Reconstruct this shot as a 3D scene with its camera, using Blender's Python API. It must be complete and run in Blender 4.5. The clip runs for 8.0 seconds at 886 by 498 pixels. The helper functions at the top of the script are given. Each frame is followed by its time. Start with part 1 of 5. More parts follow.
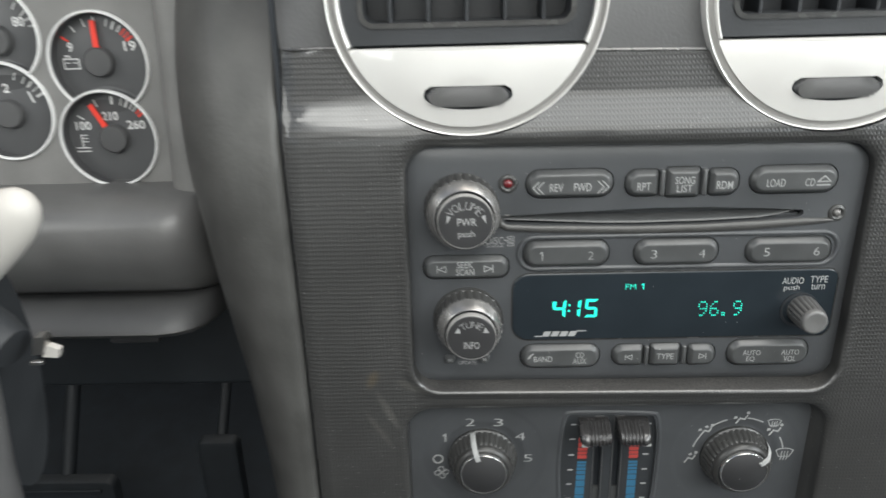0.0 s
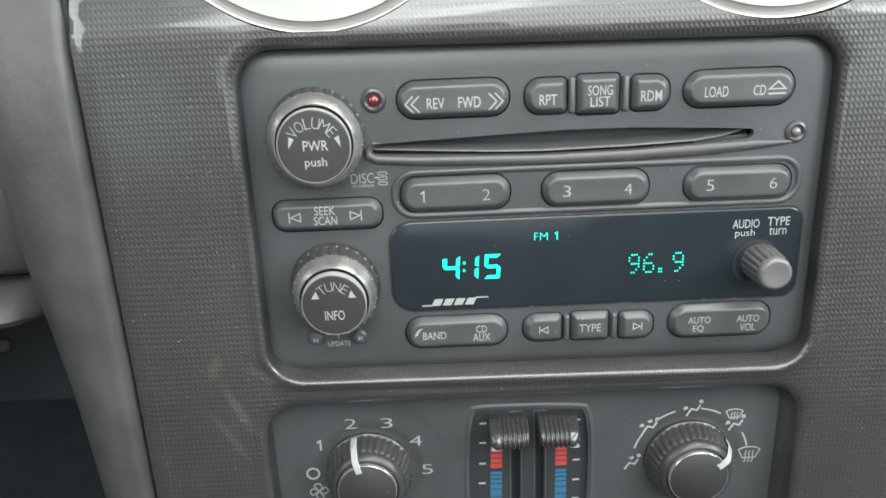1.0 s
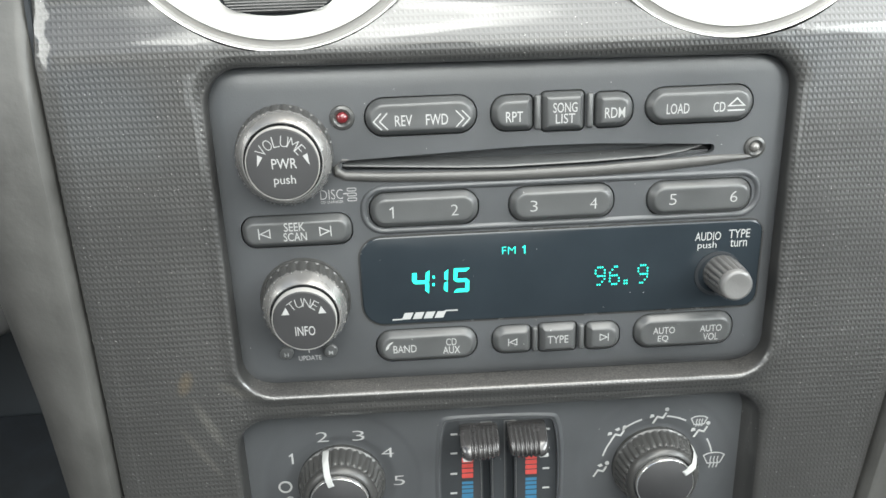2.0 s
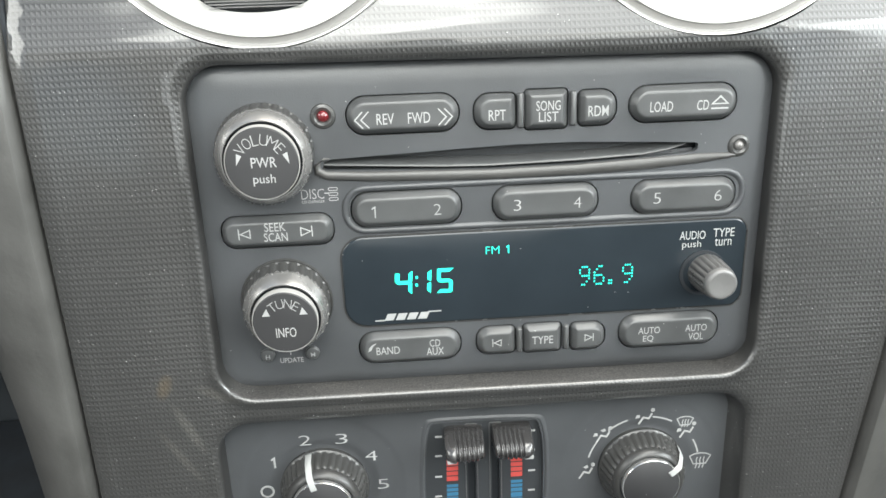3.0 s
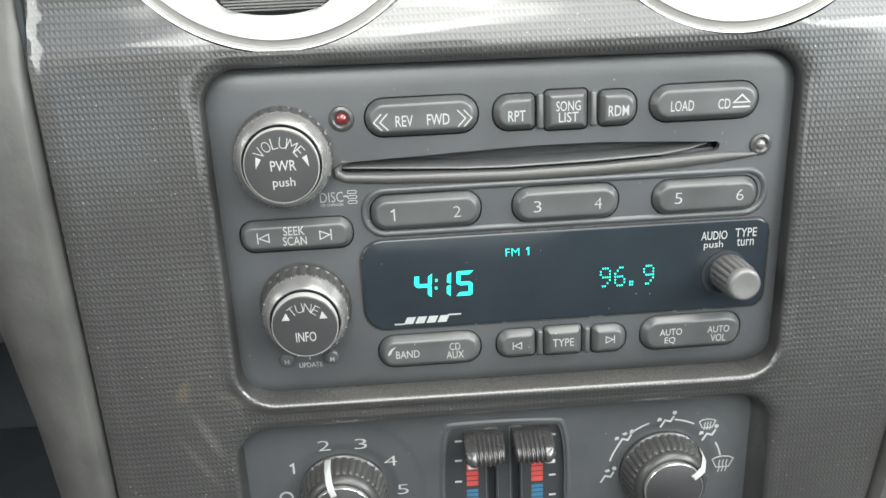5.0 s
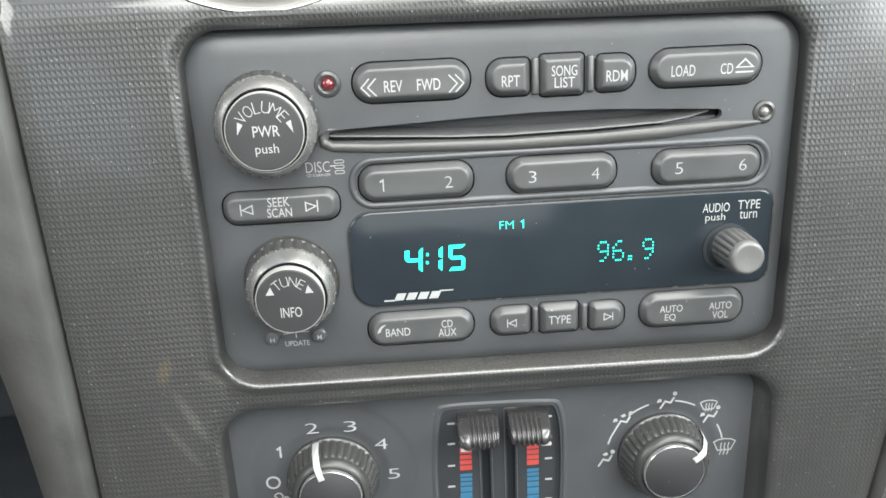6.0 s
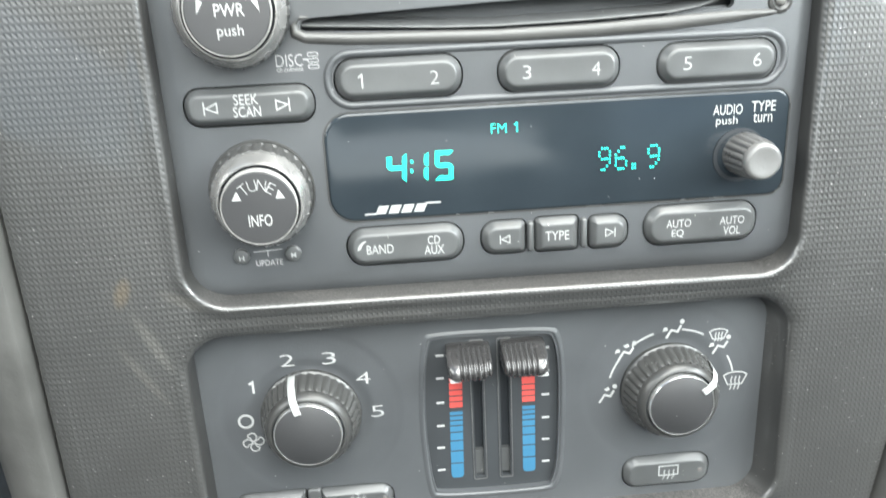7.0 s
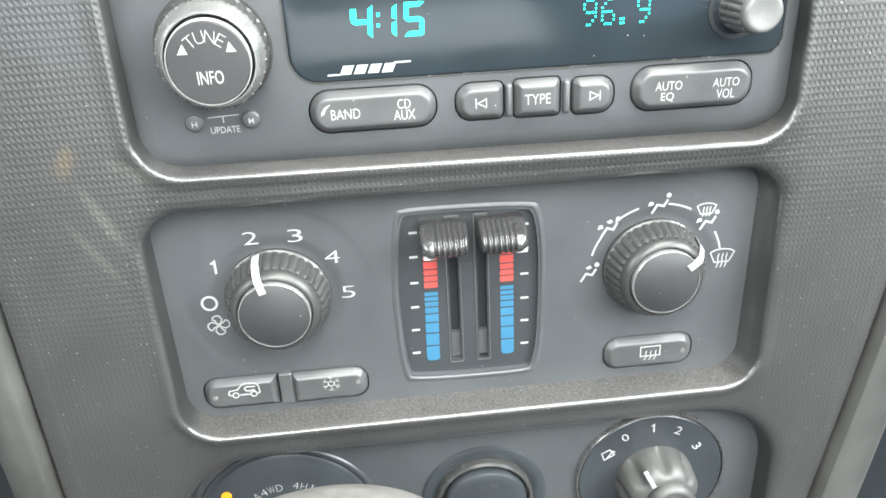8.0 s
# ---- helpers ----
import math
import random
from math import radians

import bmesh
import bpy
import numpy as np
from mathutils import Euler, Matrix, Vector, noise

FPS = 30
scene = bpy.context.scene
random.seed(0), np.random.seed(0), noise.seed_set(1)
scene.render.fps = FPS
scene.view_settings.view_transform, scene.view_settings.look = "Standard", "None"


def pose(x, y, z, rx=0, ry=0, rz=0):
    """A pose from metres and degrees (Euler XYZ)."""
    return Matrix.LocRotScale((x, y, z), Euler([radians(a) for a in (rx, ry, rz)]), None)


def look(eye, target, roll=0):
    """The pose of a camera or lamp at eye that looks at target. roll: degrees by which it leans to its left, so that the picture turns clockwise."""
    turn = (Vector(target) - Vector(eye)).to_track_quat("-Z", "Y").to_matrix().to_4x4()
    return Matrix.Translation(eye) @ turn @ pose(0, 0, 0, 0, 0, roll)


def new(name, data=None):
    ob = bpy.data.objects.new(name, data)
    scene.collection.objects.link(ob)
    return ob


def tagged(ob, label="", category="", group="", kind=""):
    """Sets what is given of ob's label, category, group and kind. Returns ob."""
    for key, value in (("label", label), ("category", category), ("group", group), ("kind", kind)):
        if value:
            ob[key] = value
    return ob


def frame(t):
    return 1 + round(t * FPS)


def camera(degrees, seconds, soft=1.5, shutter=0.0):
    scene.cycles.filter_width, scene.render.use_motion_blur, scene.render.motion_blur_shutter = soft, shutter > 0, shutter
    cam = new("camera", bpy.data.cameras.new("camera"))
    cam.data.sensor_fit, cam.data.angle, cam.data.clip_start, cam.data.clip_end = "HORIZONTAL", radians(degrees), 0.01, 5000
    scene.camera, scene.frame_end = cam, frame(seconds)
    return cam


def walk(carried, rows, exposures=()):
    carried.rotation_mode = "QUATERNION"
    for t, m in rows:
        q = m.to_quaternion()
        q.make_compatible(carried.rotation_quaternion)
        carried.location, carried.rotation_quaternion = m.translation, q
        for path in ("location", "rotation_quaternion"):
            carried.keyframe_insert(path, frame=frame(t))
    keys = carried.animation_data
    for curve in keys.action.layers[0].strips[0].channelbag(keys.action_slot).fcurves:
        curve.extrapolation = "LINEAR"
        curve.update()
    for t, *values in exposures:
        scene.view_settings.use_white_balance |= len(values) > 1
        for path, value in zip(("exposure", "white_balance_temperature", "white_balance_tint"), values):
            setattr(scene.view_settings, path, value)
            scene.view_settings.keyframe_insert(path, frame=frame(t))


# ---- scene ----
cam = camera(62.0, 8.0, soft=1.5, shutter=0.3)
# The centre stack leans back; its own frame has x right, y inward and z up along its face.
STACK = pose(0, 0, 0.62, -18, 0, 0)
PATH = [
    (0, (-0.0737, -0.2968, 0.1309), (-0.0782, -0.1113, 0.0563), -1.64),
    (0.2, (-0.0628, -0.2726, 0.1106), (-0.0633, -0.0859, 0.0391), -1.75),
    (0.3, (-0.0622, -0.2591, 0.1012), (-0.0603, -0.0716, 0.0316), -1.60),
    (0.5, (-0.0498, -0.2432, 0.0907), (-0.0467, -0.0552, 0.0227), -1.61),
    (0.7, (-0.0406, -0.2419, 0.0807), (-0.0374, -0.0528, 0.0156), -1.73),
    (1, (-0.0338, -0.2415, 0.0697), (-0.0327, -0.0518, 0.0062), -2.29),
    (1.2, (-0.0284, -0.2410, 0.0671), (-0.0275, -0.0512, 0.0043), -2.59),
    (1.5, (-0.0385, -0.2453, 0.0756), (-0.0312, -0.0558, 0.0121), -2.10),
    (1.7, (-0.0351, -0.2443, 0.0754), (-0.0271, -0.0548, 0.0119), -2.08),
    (2.8, (-0.0299, -0.2416, 0.0733), (-0.0199, -0.0520, 0.0106), -2.08),
    (3, (-0.0298, -0.2409, 0.0727), (-0.0187, -0.0513, 0.0102), -2.03),
    (3.5, (-0.0265, -0.2390, 0.0708), (-0.0138, -0.0493, 0.0086), -2.04),
    (4, (-0.0311, -0.2399, 0.0726), (-0.0198, -0.0499, 0.0111), -2.37),
    (4.2, (-0.0342, -0.2396, 0.0718), (-0.0240, -0.0496, 0.0103), -2.54),
    (5.3, (-0.0344, -0.2389, 0.0708), (-0.0249, -0.0486, 0.0100), -2.68),
    (5.5, (-0.0345, -0.2368, 0.0685), (-0.0245, -0.0468, 0.0071), -2.67),
    (6, (-0.0324, -0.2326, 0.0600), (-0.0222, -0.0424, -0.0013), -2.71),
    (6.5, (-0.0307, -0.2291, 0.0516), (-0.0208, -0.0390, -0.0098), -2.81),
    (6.8, (-0.0304, -0.2234, 0.0366), (-0.0202, -0.0333, -0.0246), -2.95),
    (7, (-0.0313, -0.2199, 0.0270), (-0.0190, -0.0301, -0.0350), -2.84),
    (7.2, (-0.0295, -0.2166, 0.0182), (-0.0149, -0.0283, -0.0477), -2.80),
    (7.5, (-0.0264, -0.2138, 0.0114), (-0.0123, -0.0274, -0.0600), -2.94),
    (7.7, (-0.0244, -0.2096, 0.0104), (-0.0105, -0.0264, -0.0685), -2.99),
    (8, (-0.0274, -0.2106, 0.0088), (-0.0130, -0.0294, -0.0748), -2.92),
]
EXPOSURES = [(0, -0.38, 6500, 6), (0.25, -0.02, 6490, 5), (0.5, 0.03, 6480, 4.3), (1, 0.14, 6430, 2.8), (1.5, 0.42, 6500, 4.2), (3, 0.5, 6510, 4.8), (4, 0.5, 6510, 5), (5.5, 0.47, 6510, 5), (6.5, 0.95, 6480, 4.2), (7, 1.22, 6390, 3.2), (7.5, 1.4, 6390, 3.2), (8, 1.46, 6400, 3.3)]
walk(cam, [(t, STACK @ look(eye, target, roll)) for t, eye, target, roll in PATH], EXPOSURES)

# ---- light ----
world = bpy.data.worlds.new("sky")
scene.world = world
world.use_nodes = True
wn = world.node_tree
sky = wn.nodes.new("ShaderNodeTexSky")
sky.sky_type, sky.sun_disc = "NISHITA", False
sky.sun_elevation, sky.sun_rotation = radians(66), radians(18)
sky.air_density, sky.dust_density = 1.0, 4.0
wn.nodes["Background"].inputs["Strength"].default_value = 0.15
wn.links.new(sky.outputs[0], wn.nodes["Background"].inputs["Color"])
sun_data = bpy.data.lights.new("sun", "SUN")
sun_data.energy, sun_data.angle, sun_data.color = 0.6, radians(25), (1.0, 0.96, 0.9)
sun = new("sun", sun_data)
sun.matrix_world = look((0.8, 2.4, 6), (0, 0, 0.6))


def window_light(name, eye, target, w, h, power, color=(1.0, 0.98, 0.95)):
    d = bpy.data.lights.new(name, "AREA")
    d.shape, d.size, d.size_y, d.energy, d.color = "RECTANGLE", w, h, power, color
    ob = new(name, d)
    ob.matrix_world = look(eye, target)
    return ob


window_light("windscreen_daylight", (0.12, -0.13, 1.19), (0.02, -0.04, 0.62), 1.2, 0.26, 8.4)
# Unseen overhead source, added to give the panel's bevel its bright band.
window_light("overhead_daylight", (0.28, -0.56, 1.19), (0.05, -0.1, 0.66), 1.3, 0.5, 8)
window_light("driver_window_daylight", (-0.72, -0.2, 0.98), (-0.3, 0.05, 0.68), 0.5, 0.3, 3.0, (1.0, 0.98, 0.94))
window_light("passenger_window_daylight", (0.76, -0.35, 1.02), (0, -0.2, 0.62), 1.0, 0.32, 11.0, (0.97, 1.0, 1.02))
window_light("rear_window_daylight", (0, -2.46, 1.03), (0, 0, 0.66), 1.2, 0.32, 1.9, (1.0, 0.97, 0.94))


# ---- materials ----
def mat(name, color, rough=0.5, metal=0.0, coat=0.0, coat_rough=0.05, spec=0.5, bump=0.0, bump_mm=0.4, var=0.15, var_mm=25, emit=0.0, dust=0.0, dust_size=0.09):
    """A plain surface with a fine grain, a slow change of tone and, where asked for, specks of dust."""
    m = bpy.data.materials.new(name)
    m.use_nodes = True
    nt = m.node_tree
    b = nt.nodes["Principled BSDF"]
    n, l = nt.nodes.new, nt.links.new
    co = n("ShaderNodeTexCoord")
    slow = n("ShaderNodeTexNoise")
    slow.inputs["Scale"].default_value, slow.inputs["Detail"].default_value = 1000 / var_mm, 5
    l(co.outputs["Object"], slow.inputs["Vector"])
    ramp = n("ShaderNodeMapRange")
    ramp.inputs["From Min"].default_value, ramp.inputs["From Max"].default_value = 0.3, 0.7
    ramp.inputs["To Min"].default_value, ramp.inputs["To Max"].default_value = 1 - var, 1 + var
    l(slow.outputs["Fac"], ramp.inputs["Value"])
    mul = n("ShaderNodeVectorMath")
    mul.operation = "SCALE"
    mul.inputs[0].default_value = color
    l(ramp.outputs[0], mul.inputs["Scale"])
    out = mul.outputs[0]
    if dust:
        vor = n("ShaderNodeTexVoronoi")
        vor.inputs["Scale"].default_value = 620
        l(co.outputs["Object"], vor.inputs["Vector"])
        sep = n("ShaderNodeSeparateColor")
        l(vor.outputs["Color"], sep.inputs[0])
        few = n("ShaderNodeMath")
        few.operation, few.inputs[1].default_value = "GREATER_THAN", 1 - dust
        l(sep.outputs[0], few.inputs[0])
        near = n("ShaderNodeMath")
        near.operation, near.inputs[1].default_value = "LESS_THAN", dust_size
        l(vor.outputs["Distance"], near.inputs[0])
        both = n("ShaderNodeMath")
        both.operation = "MULTIPLY"
        l(few.outputs[0], both.inputs[0])
        l(near.outputs[0], both.inputs[1])
        mix = n("ShaderNodeMix")
        mix.data_type = "RGBA"
        l(both.outputs[0], mix.inputs["Factor"])
        l(out, mix.inputs["A"])
        mix.inputs["B"].default_value = (0.4, 0.4, 0.38, 1)
        out = mix.outputs["Result"]
    l(out, b.inputs["Base Color"])
    rr_ = n("ShaderNodeMapRange")
    rr_.inputs["To Min"].default_value, rr_.inputs["To Max"].default_value = max(rough - 0.1, 0.02), rough + 0.12
    l(slow.outputs["Fac"], rr_.inputs["Value"])
    l(rr_.outputs[0], b.inputs["Roughness"])
    b.inputs["Metallic"].default_value = metal
    b.inputs["Specular IOR Level"].default_value = spec
    b.inputs["Coat Weight"].default_value, b.inputs["Coat Roughness"].default_value = coat, coat_rough
    if emit:
        b.inputs["Emission Color"].default_value = (*color, 1)
        b.inputs["Emission Strength"].default_value = emit
    if bump:
        fine = n("ShaderNodeTexNoise")
        fine.inputs["Scale"].default_value, fine.inputs["Detail"].default_value = 1000 / bump_mm, 3
        l(co.outputs["Object"], fine.inputs["Vector"])
        bp = n("ShaderNodeBump")
        bp.inputs["Strength"].default_value, bp.inputs["Distance"].default_value = bump, 0.0003
        l(fine.outputs["Fac"], bp.inputs["Height"])
        l(bp.outputs[0], b.inputs["Normal"])
    return m


def woven_trim(name, color, coat, relief):
    """Grey weave with rows of small dark pits under a clear gloss coat, with dust."""
    m = mat(name, color, 0.42, coat=coat, coat_rough=0.07, var=0.14, var_mm=40, dust=0.3, dust_size=0.085)
    nt = m.node_tree
    n, l = nt.nodes.new, nt.links.new
    b = nt.nodes["Principled BSDF"]
    base = b.inputs["Base Color"].links[0].from_socket
    co = n("ShaderNodeTexCoord")
    sep = n("ShaderNodeSeparateXYZ")
    l(co.outputs["Object"], sep.inputs[0])

    def calc(op, a, v=None, w=None):
        k = n("ShaderNodeMath")
        k.operation = op
        for i, s in enumerate((a, v, w)):
            if s is None:
                continue
            if isinstance(s, (int, float)):
                k.inputs[i].default_value = s
            else:
                l(s, k.inputs[i])
        return k.outputs[0]

    # The sheet is a little uneven, so that no two rows run quite alike.
    wob = n("ShaderNodeTexNoise")
    wob.inputs["Scale"].default_value, wob.inputs["Detail"].default_value = 45, 2
    l(co.outputs["Object"], wob.inputs["Vector"])
    shift = calc("MULTIPLY", calc("SUBTRACT", wob.outputs["Fac"], 0.5), 0.5)
    u = calc("FRACT", calc("ADD", calc("MULTIPLY", sep.outputs["X"], 1 / 0.00155), shift))
    v = calc("FRACT", calc("ADD", calc("MULTIPLY", sep.outputs["Z"], 1 / 0.00205), shift))
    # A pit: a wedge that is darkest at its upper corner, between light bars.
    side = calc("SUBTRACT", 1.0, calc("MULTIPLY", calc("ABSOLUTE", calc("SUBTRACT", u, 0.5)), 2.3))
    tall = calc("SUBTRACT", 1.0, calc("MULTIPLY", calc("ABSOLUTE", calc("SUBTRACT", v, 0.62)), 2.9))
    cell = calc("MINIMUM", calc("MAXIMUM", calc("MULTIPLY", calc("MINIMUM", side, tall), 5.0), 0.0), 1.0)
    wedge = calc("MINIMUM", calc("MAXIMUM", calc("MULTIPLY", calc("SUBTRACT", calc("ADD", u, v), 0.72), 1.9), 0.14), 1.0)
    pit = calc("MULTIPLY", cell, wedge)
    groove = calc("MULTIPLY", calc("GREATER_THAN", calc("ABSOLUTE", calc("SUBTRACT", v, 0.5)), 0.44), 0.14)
    # The moulded walls of the openings are plain: the weave lies on the outward faces only.
    nrm = n("ShaderNodeSeparateXYZ")
    l(co.outputs["Normal"], nrm.inputs[0])
    outward = n("ShaderNodeMapRange")
    outward.inputs["From Min"].default_value, outward.inputs["From Max"].default_value = 0.35, 0.7
    l(calc("ABSOLUTE", nrm.outputs["Y"]), outward.inputs["Value"])
    dark = calc("MULTIPLY", calc("MAXIMUM", pit, groove), outward.outputs[0])
    # Their colour is also darkened, to tone down the light the ledges catch.
    plain = calc("MULTIPLY", calc("SUBTRACT", 1.0, outward.outputs[0]), 0.62)
    # The weave is worn and filled in patches.
    worn = n("ShaderNodeTexNoise")
    worn.inputs["Scale"].default_value, worn.inputs["Detail"].default_value = 24, 3
    l(co.outputs["Object"], worn.inputs["Vector"])
    keep = n("ShaderNodeMapRange")
    keep.inputs["From Min"].default_value, keep.inputs["From Max"].default_value = 0.34, 0.66
    keep.inputs["To Min"].default_value, keep.inputs["To Max"].default_value = 0.65, 1.0
    l(worn.outputs["Fac"], keep.inputs["Value"])
    # Lower down the pits fade until the face is almost plain.
    lower_fade = n("ShaderNodeMapRange")
    lower_fade.inputs["From Min"].default_value, lower_fade.inputs["From Max"].default_value = -0.07, 0.02
    lower_fade.inputs["To Min"].default_value, lower_fade.inputs["To Max"].default_value = 0.36, 1.0
    l(sep.outputs["Z"], lower_fade.inputs["Value"])
    dark = calc("MULTIPLY", calc("MULTIPLY", dark, keep.outputs[0]), lower_fade.outputs[0])
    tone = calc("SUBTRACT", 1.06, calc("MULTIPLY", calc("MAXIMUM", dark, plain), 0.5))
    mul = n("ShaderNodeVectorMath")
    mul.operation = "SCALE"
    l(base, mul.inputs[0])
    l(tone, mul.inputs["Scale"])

    def over(below, fac, colour):
        k = n("ShaderNodeMix")
        k.data_type = "RGBA"
        l(fac, k.inputs["Factor"])
        l(below, k.inputs["A"])
        k.inputs["B"].default_value = (*colour, 1)
        return k.outputs["Result"]

    # Grit lies on the ledges of the openings.
    grit = n("ShaderNodeTexNoise")
    grit.inputs["Scale"].default_value, grit.inputs["Detail"].default_value = 1500, 2
    l(co.outputs["Object"], grit.inputs["Vector"])
    drift = n("ShaderNodeMapRange")
    drift.inputs["From Min"].default_value, drift.inputs["From Max"].default_value = 0.35, 0.75
    l(grit.outputs["Fac"], drift.inputs["Value"])
    ledge = n("ShaderNodeMapRange")
    ledge.inputs["From Min"].default_value, ledge.inputs["From Max"].default_value = 0.55, 0.85
    l(nrm.outputs["Z"], ledge.inputs["Value"])
    tint = over(mul.outputs[0], calc("MULTIPLY", calc("MULTIPLY", ledge.outputs[0], drift.outputs[0]), 0.5), (0.14, 0.131, 0.125))
    # Streaks left by wiping fingers, and a brownish dab above them.
    for sx, sz, tilt, far, wide, amount, colour in (
            (-108.6, -7, -66, 13, 2.4, 0.5, (0.1, 0.098, 0.088)), (-113, -18, -60, 15, 1.9, 0.36, (0.1, 0.096, 0.085)),
            (-114.8, 10, 68, 6, 2.8, 0.36, (0.12, 0.09, 0.05)), (-97, 6, -24, 9, 2.6, 0.38, (0.1, 0.096, 0.085))):
        c, d = math.cos(radians(tilt)), math.sin(radians(tilt))
        px, pz = calc("SUBTRACT", sep.outputs["X"], sx / 1000), calc("SUBTRACT", sep.outputs["Z"], sz / 1000)
        run = calc("DIVIDE", calc("ADD", calc("MULTIPLY", px, c), calc("MULTIPLY", pz, d)), far / 1000)
        off = calc("DIVIDE", calc("SUBTRACT", calc("MULTIPLY", pz, c), calc("MULTIPLY", px, d)), wide / 1000)
        body = calc("MAXIMUM", calc("SUBTRACT", 1.0, calc("ADD", calc("MULTIPLY", run, run), calc("MULTIPLY", off, off))), 0.0)
        tint = over(tint, calc("MULTIPLY", calc("MULTIPLY", body, keep.outputs[0]), amount), colour)
    l(tint, b.inputs["Base Color"])
    bp = n("ShaderNodeBump")
    bp.inputs["Strength"].default_value, bp.inputs["Distance"].default_value = relief, 0.0004
    # Finger smears in the clear coat.
    smear = n("ShaderNodeTexNoise")
    smear.inputs["Scale"].default_value, smear.inputs["Detail"].default_value, smear.inputs["Distortion"].default_value = 28, 4, 1.2
    l(co.outputs["Object"], smear.inputs["Vector"])
    haze = n("ShaderNodeMapRange")
    haze.inputs["From Min"].default_value, haze.inputs["From Max"].default_value = 0.42, 0.7
    haze.inputs["To Min"].default_value, haze.inputs["To Max"].default_value = 0.05, 0.2
    l(smear.outputs["Fac"], haze.inputs["Value"])
    l(haze.outputs[0], b.inputs["Coat Roughness"])
    l(calc("SUBTRACT", 1.0, dark), bp.inputs["Height"])
    l(bp.outputs[0], b.inputs["Normal"])
    # The clear coat ends at the crests: the walls behind them are satin.
    gloss = n("ShaderNodeMapRange")
    gloss.inputs["From Min"].default_value, gloss.inputs["From Max"].default_value = 0.12, 0.4
    gloss.inputs["To Min"].default_value, gloss.inputs["To Max"].default_value = 0.08 * coat, coat
    l(calc("ABSOLUTE", nrm.outputs["Y"]), gloss.inputs["Value"])
    l(gloss.outputs[0], b.inputs["Coat Weight"])
    return m


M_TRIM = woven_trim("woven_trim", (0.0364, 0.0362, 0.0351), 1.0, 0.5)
M_FACE = mat("radio_face_plastic", (0.0535, 0.0562, 0.0595), 0.34, bump=0.15, bump_mm=0.5, var=0.16, var_mm=45, dust=0.02)
M_BUTTON = mat("button_rubber", (0.054, 0.0557, 0.0562), 0.36, coat=0.2, coat_rough=0.35, bump=0.1, bump_mm=0.4, var=0.12, var_mm=12, dust=0.03)
M_DIAL = mat("dial_plastic", (0.03, 0.034, 0.0375), 0.32, bump=0.1, bump_mm=0.5, var=0.16, var_mm=20, dust=0.03)
M_KNOB = mat("knob_plastic", (0.038, 0.038, 0.037), 0.24, bump=0.08, var=0.15, var_mm=8)
M_RING = mat("pewter_paint", (0.16, 0.158, 0.155), 0.3, metal=0.6, bump=0.05, var=0.1, var_mm=8)
M_FLUTE = mat("matte_knob_plastic", (0.055, 0.0545, 0.052), 0.45, bump=0.25, bump_mm=0.6, var=0.12, var_mm=10, dust=0.03)
M_SATIN = mat("satin_knob_plastic", (0.034, 0.034, 0.033), 0.33, bump=0.08, var=0.12, var_mm=8)
M_CAP = mat("knob_cap_plastic", (0.03, 0.03, 0.031), 0.4, bump=0.12, var=0.1, dust=0.02)
M_GAP = mat("dark_gap", (0.0085, 0.011, 0.0142), 0.7, var=0.1)
M_WHITE = mat("white_print", (0.3, 0.305, 0.3), 0.5, var=0.04)
M_GREY_PRINT = mat("grey_print", (0.28, 0.28, 0.28), 0.5, var=0.05)
M_SILVER = mat("silver_paint", (0.56, 0.551, 0.529), 0.34, metal=0.2, coat=0.4, coat_rough=0.1, var=0.03)
M_MID_GREY = mat("mid_grey_satin", (0.28, 0.275, 0.265), 0.4, metal=0.2, var=0.05)
M_CHROME = mat("bright_edge", (0.85, 0.85, 0.84), 0.18, metal=0.9, var=0.03)
M_GLASS = mat("display_window", (0.017, 0.022, 0.0265), 0.08, spec=0.42, var=0.1, dust=0.03)
M_TEAL = mat("teal_segments", (0.025, 0.8, 0.57), 0.5, emit=0.66, var=0.05)
M_TEAL_DOTS = mat("teal_dots", (0.025, 0.8, 0.57), 0.5, emit=0.5, var=0.05)
M_LED = mat("red_lens", (0.11, 0.012, 0.015), 0.2, coat=0.6, var=0.1)
M_JEWEL = mat("clear_lens", (0.13, 0.125, 0.12), 0.2, coat=0.6, var=0.2, var_mm=2)
M_RED = mat("red_print", (0.36, 0.05, 0.042), 0.5, var=0.06)
M_BLUE = mat("blue_print", (0.027, 0.108, 0.185), 0.5, var=0.06)
M_ORANGE = mat("amber_light", (0.8, 0.2, 0.01), 0.4, emit=0.25, var=0.05)
M_PAD = mat("grey_vinyl", (0.054, 0.0534, 0.0505), 0.5, bump=0.6, bump_mm=3, var=0.2, var_mm=18, dust=0.01)
M_BEZEL = mat("bezel_plastic", (0.17, 0.168, 0.162), 0.5, bump=0.4, bump_mm=1.4, var=0.15, var_mm=30)
M_DASH = mat("dark_vinyl", (0.075, 0.075, 0.076), 0.45, bump=0.4, bump_mm=1.3, var=0.12, var_mm=40)
M_LOWER = mat("lower_dash_plastic", (0.018, 0.02, 0.0225), 0.55, bump=0.3, bump_mm=1.3, var=0.12)
M_GAUGE = mat("gauge_print_face", (0.08, 0.081, 0.083), 0.35, var=0.08)
M_KNEE = mat("knee_roll_vinyl", (0.12, 0.119, 0.117), 0.31, bump=0.35, bump_mm=1.3, var=0.15, var_mm=40)
M_LIP_PLASTIC = mat("lip_plastic", (0.055, 0.054, 0.052), 0.34, bump=0.05, var=0.12, var_mm=30, dust=0.03)
